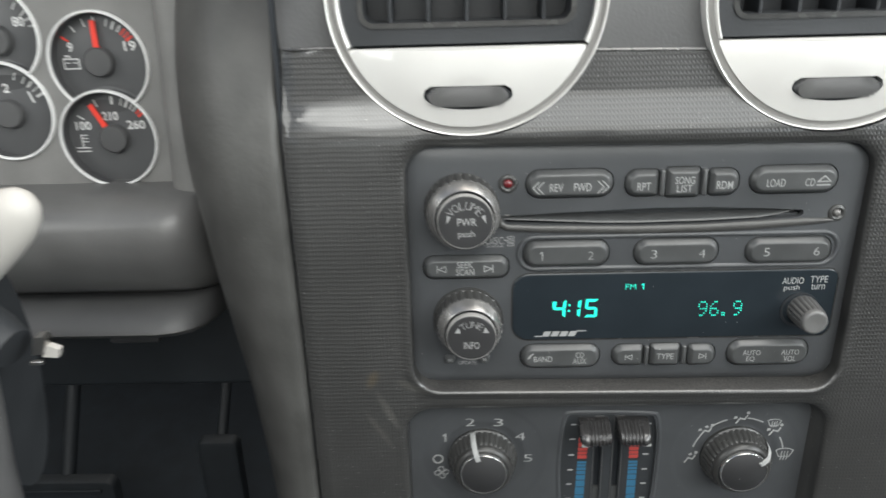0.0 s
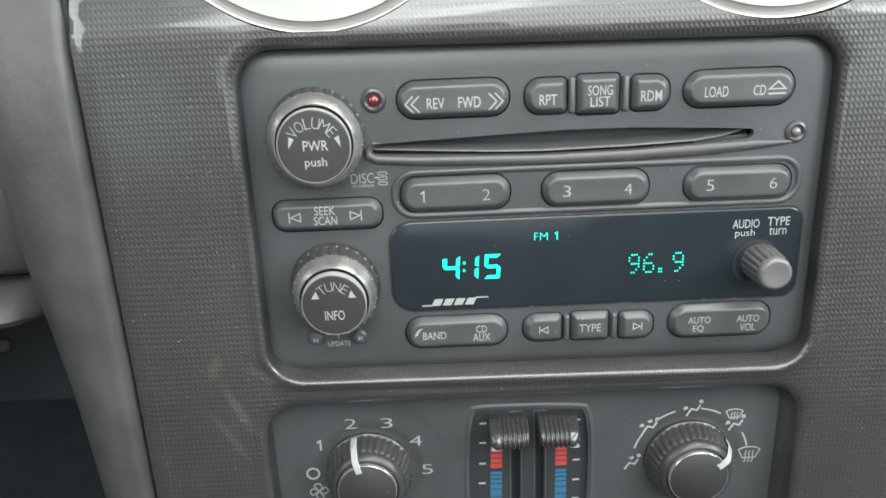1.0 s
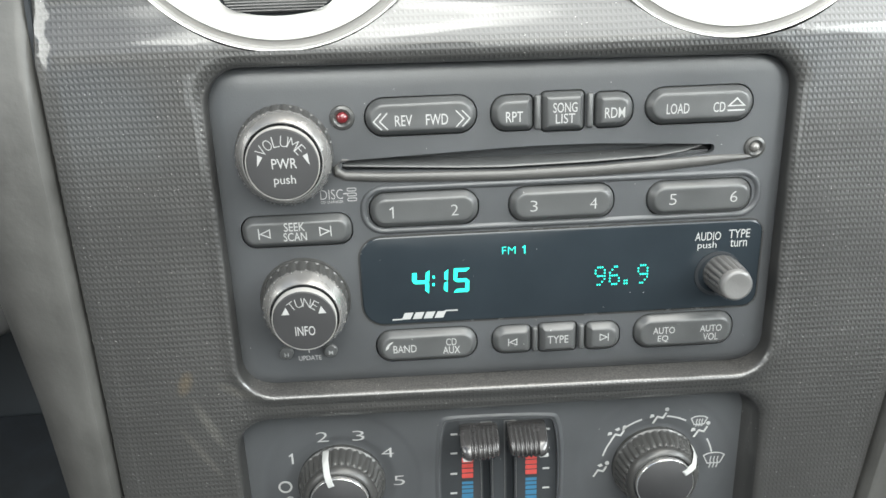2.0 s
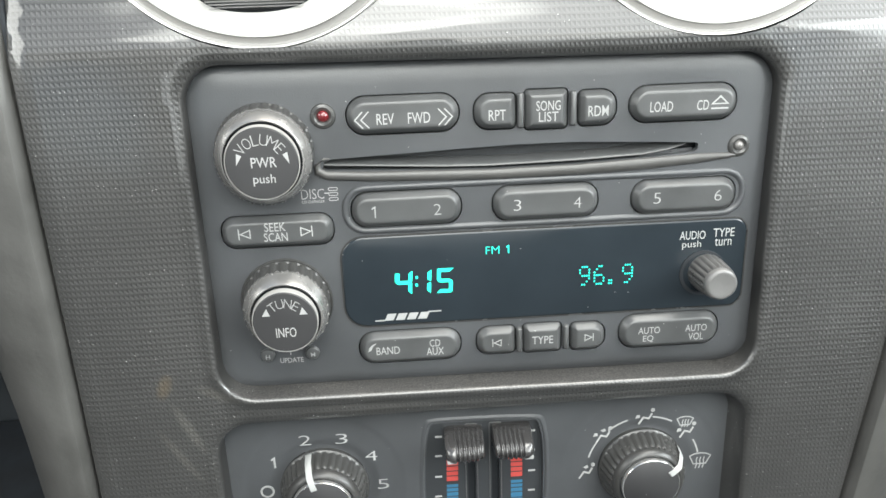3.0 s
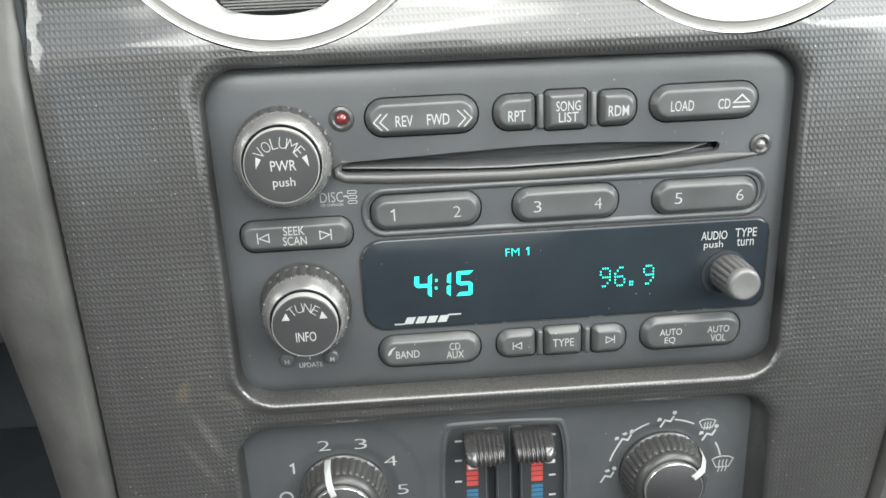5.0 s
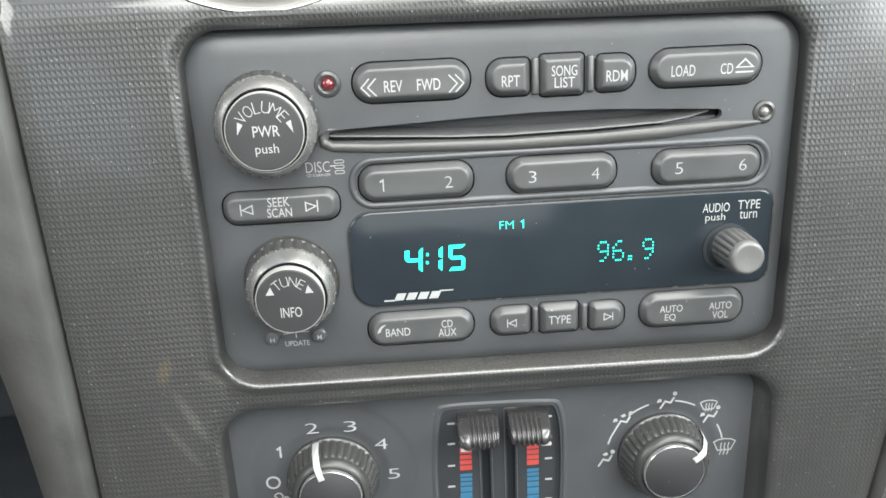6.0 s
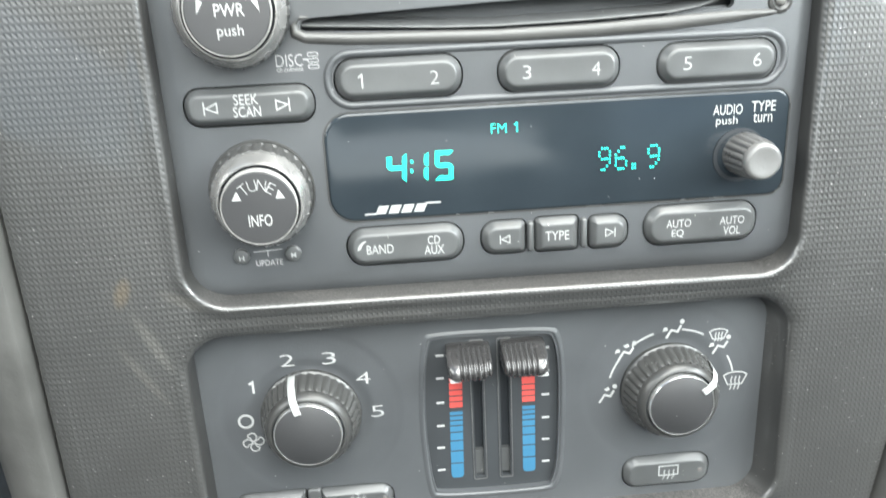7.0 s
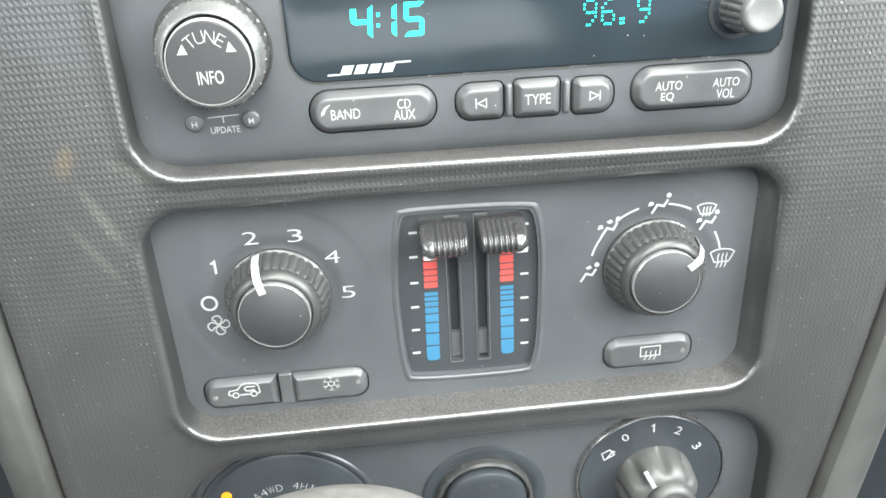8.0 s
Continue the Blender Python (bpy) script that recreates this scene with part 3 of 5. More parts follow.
# ---- the radio ----
def build_radio():
    ob = thing("car_radio", "black car radio with compact disc slot, knobs and green display", "car radio", 0, 2, 0)
    B = -2.6
    keys = {
        "rev": (-27.2, 40.0, 36.5, 12.2, 6.0), "rpt": (2.8, 39.6, 13.8, 11.6, (2.0, 5.0, 5.0, 2.0)), "song": (19.6, 39.6, 14.3, 12.9, 1.6),
        "rdm": (36.7, 39.4, 12.7, 11.6, (5.0, 2.0, 2.0, 5.0)), "load": (65.5, 39.8, 36.3, 12.0, 6.0),
        "one": (-27.5, 8.5, 37.0, 12.0, 5.5), "three": (19.8, 8.4, 36.2, 12.0, 5.5), "five": (67.8, 8.1, 36.4, 12.0, 5.5),
        "seek": (-71.0, 2.9, 37.2, 10.8, 4.6), "band": (-28.6, -42.3, 36.2, 12.1, 5.6),
        "prev": (2.2, -42.2, 14.0, 10.8, (2.0, 4.6, 4.6, 2.0)), "kind": (19.0, -42.2, 13.8, 11.2, 1.6), "next": (35.7, -42.6, 12.6, 10.8, (4.6, 2.0, 2.0, 4.6)),
        "auto": (65.6, -42.0, 36.6, 13.0, 5.8),
    }
    holes = [rr(cx, cz, w + 0.8, h + 0.8, tuple(q + 0.4 for q in r) if isinstance(r, tuple) else r + 0.4) for cx, cz, w, h, r in keys.values()]
    slot = [(-54.4, 23.2), (-53.0, 22.6), (-14.0, 21.0), (1.5, 20.6), (31.3, 20.9), (53.4, 21.9), (70.6, 23.2), (71.8, 24.2), (71.8, 25.6), (71.0, 26.3), (53.0, 27.3), (31.0, 28.3), (9.7, 28.4), (-6.4, 27.9), (-30.2, 27.0), (-51.5, 26.2), (-54.0, 25.4)]
    holes.append(slot)
    holes += [rr(20.4, -17.4, 142.8, 33.4, (5, 8, 8, 5))]
    # The face is crowned: it falls back towards its edges.
    crown = lambda x, z: (0.03 if z > 0 else 0.055) * max(0, abs(z) - 49.5) ** 2 + 0.045 * max(0, abs(x - 0.3) - 91) ** 2
    rim_grid = [(x, s * z) for x in range(-96, 99, 6) for s in (-1, 1) for z in (49.5, 52, 54, 56)] + [(0.3 + s * x, z) for z in range(-48, 49, 6) for s in (-1, 1) for x in (91, 93, 95, 97)]
    face = part("faceplate", plate(rr(0.3, -0.3, 199, 118, 13, 8), holes, crown, rim_grid, back=2.5), M_FACE, ob)
    part("slot_floor", box(-60, 78, 6, 7, 18, 30), M_LOWER, face)
    # Moulded lip below the disc slot, turned up at its end.
    path = [(-52.0, 26.4), (-54.6, 26.2), (-56.2, 24.6), (-56.0, 22.4), (-53.2, 20.9), (-40, 20.0), (-14, 19.2), (1.5, 18.8), (31, 19.0), (53, 19.8), (72, 20.9), (82, 21.4), (87, 21.6)]
    lip_w = (0.3, 0.8, 1.0, 1.1, 1.5, 1.7, 1.8, 1.8, 1.9, 2.0, 1.7, 1.0, 0.3)
    sect = lambda k, p: [(p[0] + (lip_w[k] * math.cos(a) if k < 4 else 0), -1.3 * min(1, lip_w[k]) * max(0, math.sin(a)) + 0.1, p[1] + lip_w[k] * math.cos(a) * (0.2 if k == 2 else 1)) for a in [math.tau * i / 20 for i in range(20)]]
    part("slot_lip", sweep(path, sect), M_LIP_PLASTIC, face, "smooth moulded lip under the disc slot")
    # A hinged dust flap whose edge runs along the slot and tapers off.
    part("slot_flap", sweep([(-54, 24.2), (-49.9, 23.9), (-14.5, 21.9), (1.5, 21.5), (29.9, 21.9), (53.3, 22.8), (62, 24.1), (68.0, 25.8)], lambda k, p: [(p[0], y, p[1] + z) for y, z in ((1.6, -0.35), (1.2, 0.0), (1.3, 0.25), (2.2, 0.9), (5.5, 2.6), (5.5, -0.35))]), M_BUTTON, face, "dark hinged dust flap")
    part("slot_step", prism([(52, 21.4), (71.0, 23.0), (71.0, 24.0), (56, 23.4)], 3.2, 5.5), M_FACE, face)
    # Low rounded ridge round the six preset keys.
    ridge = [[(x, y, z) for x, z in rr(20.3, 8.6, 139.0 - 2 * d, 17.2 - 2 * d, 8 - d)] for d, y in ((0, 0.1), (0.3, -0.5), (0.9, -0.85), (1.5, -0.8), (2.1, -0.4), (2.4, 0.1))]
    part("preset_ridge", rings(bmesh.new(), ridge, cap=False), M_FACE, face)
    k = {name: button(ob, *v) for name, v in keys.items()}
    for x in (11.2, 28.6):
        part("key_divider", slab(x, 39.6, 2.3, 11.4, 0.8, [(0, 1), (0, -0.9), (0.3, -1.4), (0.7, -1.6)]), M_BUTTON, ob)
    for x in (10.7, 27.7):
        part("key_divider", slab(x, -42.4, 2.1, 9.6, 0.8, [(0, 1), (0, -0.9), (0.3, -1.4), (0.7, -1.6)]), M_BUTTON, ob)
    # Words on the keys.
    words(k["rev"], "REV", -32.93, 38.95, 5.6, 3.5, B)
    words(k["rev"], "FWD", -22.05, 38.95, 7.2, 3.5, B)
    for s, x in ((-1, -39.8), (1, -14.2)):
        bm = bmesh.new()
        for d in (0, 2.0):
            stroke([(x - s * 1.6 + s * d, 41.5), (x + s * 0.9 + s * d, 38.9), (x - s * 1.6 + s * d, 36.3)], 0.4, B - 0.06, bm)
        mark(k["rev"], bm)
    words(k["rpt"], "RPT", 3.27, 38.65, 5.6, 3.4, B)
    words(k["song"], "SONG", 19.99, 41.02, 8.0, 3.2, B)
    words(k["song"], "LIST", 20.08, 37.46, 6.4, 3.2, B)
    words(k["rdm"], "RDM", 36.5, 38.65, 6.7, 3.4, B)
    words(k["load"], "LOAD", 57.47, 39.05, 7.6, 3.4, B)
    words(k["load"], "CD", 71.32, 39.05, 4.0, 3.3, B)
    bm = stroke([(74.5, 39.3), (77.1, 41.7), (79.7, 39.3)], 0.5, B - 0.06, closed=True)
    stroke([(74.3, 37.8), (79.8, 37.8)], 0.5, B - 0.06, bm)
    mark(k["load"], bm)
    for key, s, x in (("one", "1", -38.3), ("one", "2", -17.2), ("three", "3", 9.8), ("three", "4", 30.3), ("five", "5", 57.8), ("five", "6", 79.0)):
        if s == "1":
            mark(k[key], one(x, 8.2, 3.9, 0.42, B - 0.06), name="lettering")
        else:
            words(k[key], s, x, 8.2, 2.5, 3.8, B, bold=-0.014)
    words(k["seek"], "SEEK", -71.51, 4.92, 7.0, 3.0, B)
    words(k["seek"], "SCAN", -71.51, 1.46, 7.8, 3.0, B)
    for s, x in ((-1, -81.8), (1, -61.2)):
        bm = stroke([(x - s * 1.9, 4.3), (x + s * 1.3, 2.9), (x - s * 1.9, 1.5)], 0.34, B - 0.06, closed=True)
        stroke([(x + s * 1.8, 4.7), (x + s * 1.8, 1.1)], 0.34, B - 0.06, bm)
        mark(k["seek"], bm)
    words(k["band"], "BAND", -36.59, -42.66, 8.3, 2.9, B)
    words(k["band"], "CD", -19.88, -40.78, 3.8, 2.8, B)
    words(k["band"], "AUX", -19.88, -43.94, 6.2, 2.9, B)
    mark(k["band"], prism(arc(-40.0, -43.2, 3.6, 100, 175) + arc(-39.2, -42.9, 3.3, 168, 122), -1.0, B - 0.05), name="worn_mark")
    words(k["kind"], "TYPE", 18.8, -42.16, 7.6, 3.0, B)
    for s, x, key in ((-1, 2.3, "prev"), (1, 35.7, "next")):
        bm = stroke([(x - s * 1.5, -41.1), (x + s * 1.0, -42.3), (x - s * 1.5, -43.5)], 0.3, B - 0.06, closed=True)
        stroke([(x + s * 1.5, -40.9), (x + s * 1.5, -43.7)], 0.3, B - 0.06, bm)
        mark(k[key], bm)
    words(k["auto"], "AUTO", 57.67, -40.98, 8.0, 2.6, B)
    words(k["auto"], "EQ", 57.47, -44.34, 3.9, 2.8, B)
    words(k["auto"], "AUTO", 74.98, -40.98, 8.0, 2.6, B)
    words(k["auto"], "VOL", 75.08, -44.34, 5.5, 2.8, B)

    # Volume and tuning knobs.
    def dial(name, label, cx, cz, r, cap_r, deep, teeth, flange, lean):
        """A knurled drum under a shoulder and a flat cap; lean: how far its axis strays sideways and up over each millimetre."""
        k = -deep * 0.45

        def set_over(bm):
            for v in bm.verts:
                v.co.x, v.co.z = v.co.x - lean[0] * v.co.y, v.co.z - lean[1] * v.co.y
            return bm

        drum = [(r + flange, 1.0), (r + flange, -0.5), (r + flange - 0.25, -0.9), (r + 0.1, -0.8), (r, -1.2, 0.55), (r - 0.2, k, 0.55), (r - 0.6, k - 0.7, 0.3), (r - 0.9, k - 0.8)]
        d = part(name, set_over(lathe(cx, cz, drum, 240, teeth, cap=False)), M_SATIN, ob, label)
        hi = -deep + 2.6
        part("shoulder", set_over(lathe(cx, cz, [(r - 0.55, k + 0.4), (r - 0.6, k - 0.6), (r - 1.0, k - 1.7), (r - 1.6, k - 2.8), (cap_r + 1.9, hi + 0.5), (cap_r + 1.5, hi + 0.1), (cap_r + 1.15, hi + 0.1), (cap_r + 0.95, hi + 0.6), (cap_r + 0.9, hi + 3.0)], 96, cap=False)), M_SHOULDER, d, "satin pewter shoulder")
        for i in range(teeth):
            a = math.tau * (i + 0.5) / teeth
            part("stud", set_over(lathe(cx + (r - 0.75) * math.cos(a), cz + (r - 0.75) * math.sin(a), [(0.36, k + 0.2), (0.32, k - 1.1), (0.1, k - 1.4)], 8)), M_SHOULDER, d)
        part("groove", set_over(lathe(cx, cz, [(cap_r + 1.0, hi + 2.2), (cap_r * 0.7, hi + 2.2)], 64)), M_GAP, d)
        part("cap_edge", set_over(ring_band(cx, cz, [(cap_r + 0.35, -deep + 2.6), (cap_r + 0.35, -deep + 0.25), (cap_r + 0.15, -deep - 0.02), (cap_r, -deep), (cap_r, -deep + 2.6)], 72)), M_MID_GREY, d, "fine bright edge")
        c = part("knob_cap", set_over(lathe(cx, cz, [(cap_r, -deep + 2.0), (cap_r, -deep + 0.2), (cap_r - 0.35, -deep - 0.2), (cap_r * 0.6, -deep - 0.35), (0.3, -deep - 0.4)], 72)), M_CAP, d, "flat round dark cap with pale print")
        return d, c

    y = -15.5
    _, cap = dial("volume_knob", "round knurled volume knob with a shiny shoulder", -72.6, 29.6, 15.9, 11.2, 15.0, 28, 0.1, (0.1, -0.05))
    mark(cap, arc_letters("VOLUME", -71.2, 28.6, 7.6, 90, 20.5, 2.75, 3.4, y), name="lettering")
    for s in (-1, 1):
        mark(cap, prism([(-70.8 + s * 6.2, 31.4), (-70.8 + s * 7.7, 32.2), (-70.8 + s * 8.1, 28.5)], y + 0.1, y))
    words(cap, "PWR", -70.5, 29.2, 7.8, 3.2, -15.4)
    words(cap, "push", -70.8, 23.7, 6.8, 3.6, -15.4, bold=0.0)
    y = -15.9
    _, cap = dial("tune_knob", "round knurled tuning knob with a shiny shoulder", -70.5, -22.8, 14.9, 10.5, 15.4, 26, 0.9, (0.08, -0.08))
    mark(cap, arc_letters("TUNE", -69.1, -24.2, 6.9, 90, 22, 2.7, 3.1, y), name="lettering")
    for s in (-1, 1):
        mark(cap, prism([(-69.1 + s * 7.4, -21.4), (-69.1 + s * 4.8, -21.4), (-69.1 + s * 5.8, -18.8)], y + 0.1, y))
    words(cap, "INFO", -69.2, -27.5, 6.6, 3.4, -15.8)
    # Small clock keys below the tuning knob.
    for s, x in (("H", -79.2), ("M", -63.4)):
        b = part("clock_key", lathe(x, -42.6, [(2.5, 1), (2.5, -0.9), (2.1, -1.4), (1.2, -1.6), (0.2, -1.6)], 28), M_BUTTON, ob)
        words(b, s, x + 0.2, -42.9, 1.5, 1.6, -1.6)
    words(face, "UPDATE", -71.0, -45.3, 8.2, 1.9, 0, M_GREY_PRINT)
    bm = stroke([(-75.4, -41.6), (-66.8, -41.2)], 0.22, -0.08)
    stroke([(-71.2, -41.4), (-71.2, -43.2)], 0.3, -0.08, bm)
    mark(face, bm, M_GREY_PRINT)
    # Disc emblem.
    words(face, "DISC", -58.4, 14.9, 7.6, 3.4, 0, M_GREY_PRINT, -0.01)
    words(face, "CD CHANGER", -58.4, 12.3, 7.6, 0.9, 0, M_GREY_PRINT, 0.0)
    bm = bmesh.new()
    stroke([(-54.4, 15.0), (-53.2, 15.0)], 0.4, -0.08, bm)
    for z in (16.3, 14.6, 12.9):
        stroke(rr(-51.6, z, 3.0, 1.0, 0.5, 3), 0.24, -0.08, bm, True)
    mark(face, bm, M_GREY_PRINT, "emblem")
    # Alarm light and the small lens by the slot.
    for name, x, z, r, m, lab in (("alarm_light", -52.9, 40.4, 2.0, M_LED, "small red lens in a dark collar"), ("indicator_lens", 85.8, 24.6, 1.7, M_JEWEL, "small clear lens in a dark collar")):
        c = part(name, ring_band(x, z, [(r + 2.2, 0.1), (r + 1.8, -0.6), (r + 0.9, -0.9), (r, -0.3), (r, 0.3)], 36), M_KNOB, ob, lab)
        part("lens", lathe(x, z, [(r, 0.3), (r - 0.1, -0.5), (r * 0.7, -1.2), (r * 0.35, -1.5), (0.1, -1.55)], 32), m, c)

    # Display.
    win = part("display_window", slab(20.4, -17.4, 142.0, 32.6, (4.6, 7.6, 7.6, 4.6), [(0, 2), (0, -0.25), (0.3, -0.5), (0.8, -0.55)]), M_GLASS, ob, "glossy black display with green lit segments")
    part("window_edge", plate(rr(20.4, -17.4, 143.2, 33.8, (5.2, 8.2, 8.2, 5.2)), [rr(20.4, -17.4, 142.2, 32.8, (4.7, 7.7, 7.7, 4.7))], lambda x, z: -0.3, back=1.0), M_KNOB, win, "fine paler rim")
    y = -0.6

    def segments(ch, x0, z0, w, h):
        """One slanted seven-segment figure, each lit bar a piece."""
        t, g = 1.28, 0.2
        sh = lambda x, z: (x0 + x + 0.06 * (z - h), z0 + z)
        m = h / 2
        bars = {
            "a": [(0, h), (w, h), (w - t, h - t), (t * 0.8, h - t)], "d": [(0.2, 0), (w - 0.3, 0), (w - t, t), (t, t)],
            "b": [(w, h - g), (w, m + g), (w - t, m + t * 0.6), (w - t, h - t)], "c": [(w, m - g), (w, g), (w - t, t), (w - t, m - t * 0.6)],
            "f": [(0, h - g), (t, h - t - g), (t, m + t * 0.4), (0, m + g)], "g": [(0.2, m), (t, m + t * 0.5), (w - t, m + t * 0.5), (w - 0.2, m), (w - t, m - t * 0.5), (t, m - t * 0.5)],
        }
        for s in {"4": "fgbc", "1": "bc", "5": "afgcd"}[ch]:
            poly = bars[s]
            if ch == "4" and s == "f":
                poly = [(0, h - 1.0), (t + 0.3, h - 1.0), (t + 0.3, m + t * 0.5), (0, m + t * 0.3)]
            mark(win, prism([sh(*p) for p in poly], y + 0.1, y), M_TEAL, "lit_segment")

    segments("4", -32.6, -22.6, 6.0, 9.0)
    segments("1", -24.6, -22.6, 4.6, 9.0)
    segments("5", -18.0, -22.6, 5.6, 9.0)
    for z in (-16.4, -19.2):
        mark(win, prism(rr(-25.3 + (z + 18) * 0.06, z, 0.8, 1.0, 0.2, 2), y + 0.1, y), M_TEAL, "lit_segment")
    grids = {"9": "01110 10001 10001 01111 00001 00010 01100", "6": "00110 01000 10000 11110 10001 10001 01110", ".": "00000 00000 00000 00000 00000 01100 01100"}
    for ch, x0 in (("9", 31.9), ("6", 37.1), (".", 41.6), ("9", 47.3)):
        bm = bmesh.new()
        for j, row in enumerate(grids[ch].split()):
            for i, on in enumerate(row):
                if on == "1":
                    prism(rr(x0 + 0.4 + i * 0.82, -16.0 - j * 1.1, 0.5, 0.6, 0.14, 2), y + 0.1, y, bm)
        mark(win, bm, M_TEAL_DOTS, "dot_figure")
    words(win, "FM", 1.4, -7.9, 4.6, 2.7, -0.56, M_TEAL_DOTS, -0.02)
    mark(win, one(6.8, -7.9, 2.7, 0.4, -0.62), M_TEAL_DOTS, "lettering")
    words(win, "AUDIO", 72.0, -6.4, 9.2, 3.1, -0.56)
    words(win, "TYPE", 83.2, -5.9, 7.6, 3.1, -0.56)
    words(win, "push", 71.9, -10.0, 6.8, 3.2, -0.56, bold=0.0)
    words(win, "turn", 83.2, -9.4, 6.0, 2.8, -0.56, bold=0.0)
    # Maker's mark as plain slanted blocks between two lines.
    for i in range(4):
        x = -37.2 + i * 3.9
        mark(win, prism([(x, -32.0), (x + 3.1, -32.0), (x + 4.3, -29.5), (x + 1.2, -29.5)], y + 0.1, y), M_WHITE, "emblem_block")
    mark(win, stroke([(-40.4, -31.9), (-37.0, -31.9)], 0.5, y), M_WHITE, "emblem_line")
    mark(win, stroke([(-21.6, -29.4), (-17.2, -29.4)], 0.5, y), M_WHITE, "emblem_line")
    part("tone_knob_well", ring_band(76.6, -20.6, [(8.4, -0.5), (8.4, -0.9), (7.2, -0.9), (7.2, -0.5)], 40), M_GAP, win)
    tone = part("tone_knob", lathe(77.8, -20.3, [(6.6, 0), (6.6, -1.2), (6.7, -2.0, 0.6), (6.3, -10.0, 0.6), (6.1, -11.2, 0.5), (5.8, -11.9, 0.2), (5.4, -11.7)], 144, 18, cap=False), M_RING, ob, "small ribbed grey knob beside the display")
    part("knob_tip", lathe(77.8, -20.3, [(5.6, -11.0), (5.6, -13.0), (5.4, -13.8), (4.9, -14.3), (4.3, -14.4), (3.4, -14.2), (0.2, -14.0)], 48), M_KNEE, tone, "satin grey tip")


build_radio()


# ---- the heater panel ----
def build_heater():
    ob = thing("climate_control", "black heater control panel with two knobs and sliders", "climate control", 0, 6, -108)
    F = 4.0
    keys = {"recirc": (-81.4, -137.0, 24.6, 11.6, (0.8, 4.5, 4.5, 0.8)), "frost": (-51.4, -137.4, 25.4, 11.8, (4.5, 0.8, 0.8, 4.5)), "rear": (60.3, -136.2, 31.6, 12.2, 5.0)}
    holes = [rr(cx, cz, w + 0.8, h + 0.8, tuple(q + 0.4 for q in r) if isinstance(r, tuple) else r + 0.4) for cx, cz, w, h, r in keys.values()]
    pan = [(-24.5, -78.3), (-21.5, -76.5), (17.0, -77.4), (20.5, -79.4), (22.2, -95.0), (21.6, -128.0), (19.6, -137.6), (17.2, -139.6), (-22.6, -138.8), (-25.2, -136.6), (-26.8, -112.0), (-26.2, -94.0)]
    pan = pan[::-1]
    for _ in range(2):
        pan = [(q[0] + (r[0] - q[0]) * k, q[1] + (r[1] - q[1]) * k) for q, r in zip(pan, pan[1:] + pan[:1]) for k in (0.25, 0.75)]
    pan = [(-2.3 + (x + 2.3) * 0.955, -107 + (z + 107) * 0.975) for x, z in pan]
    holes.append(pan)
    # The face sinks a little round each rotary knob, and once more close to it.
    dishes = ((-64.3, -102.0), (59.8, -102.4))

    def face_y(x, z):
        d = min(math.hypot(x - cx, z - cz) for cx, cz in dishes)
        u, v = min(max((32 - d) / 3, 0), 1), min(max((21.8 - d) / 4.6, 0), 1)
        return F + 0.2 * u * u * (3 - 2 * u) + 0.9 * v * v * (3 - 2 * v)

    spots = [(cx + r * math.cos(math.tau * i / 60), cz + r * math.sin(math.tau * i / 60)) for cx, cz in dishes for r in (15, 16.5, 17.4, 18.3, 19.2, 20.1, 21, 21.9, 23, 26, 28.5, 29.3, 30.1, 30.9, 31.7, 32.5) for i in range(60)]
    face = part("faceplate", plate(rr(-3.4, -107.4, 198, 79.6, 11.5, 8), holes, face_y, spots, back=2.5), M_FACE, ob)
    k = {n: button(ob, *v, F, 2.4) for n, v in keys.items()}
    part("key_divider", slab(-66.2, -136.9, 4.6, 12.0, 0.8, [(0, F + 1), (0, F - 1.0), (0.5, F - 1.6)]), M_BUTTON, ob)
    B = F - 2.4
    # Recirculation, air conditioning and rear window symbols.
    car = lambda u, v: (-85.4 + 10.4 * u, -138.0 + 5.4 * v)
    bm = stroke([car(*p) for p in ((0.08, 0.2), (0.0, 0.28), (0.03, 0.52), (0.3, 0.6), (0.46, 0.96), (0.6, 1.0), (0.86, 0.98), (0.97, 0.84), (1.0, 0.3), (0.93, 0.2))], 0.42, B - 0.06)
    stroke([car(0.37, 0.2), car(0.66, 0.2)], 0.42, B - 0.06, bm)
    for u in (0.22, 0.8):
        stroke(arc(*car(u, 0.2), 1.0, 0, 324, 9), 0.42, B - 0.06, bm, True)
    stroke([car(*p) for p in ((0.86, 0.74), (0.58, 0.76), (0.52, 0.62), (0.58, 0.46), (0.78, 0.46))], 0.42, B - 0.06, bm)
    prism([car(0.76, 0.34), car(0.88, 0.46), car(0.76, 0.58)], B, B - 0.06, bm)
    mark(k["recirc"], bm)
    bm = bmesh.new()
    for i in range(6):
        a = radians(90 + 60 * i)
        ray = lambda r, t: (-51.0 + r * math.cos(a + t), -135.9 + r * math.sin(a + t))
        stroke([ray(1.1, 0), ray(3.0, 0)], 0.15, B - 0.06, bm)
        stroke([ray(2.9, 0.32), ray(2.0, 0), ray(2.9, -0.32)], 0.1, B - 0.06, bm)
    stroke(arc(-51.0, -135.9, 1.05, 0, 300, 5), 0.22, B - 0.06, bm, True)
    mark(k["frost"], bm)
    bm = stroke([(57.0, -133.2), (64.0, -133.2), (64.0, -137.0), (57.0, -137.0)], 0.4, B - 0.06, closed=True)
    for x in (58.8, 60.5, 62.2):
        stroke([(x + 0.4, -135.0), (x + 0.1, -135.7), (x + 0.3, -136.5), (x + 0.4, -137.3), (x, -138.1), (x - 0.4, -138.6)], 0.32, B - 0.06, bm)
    mark(k["rear"], bm)
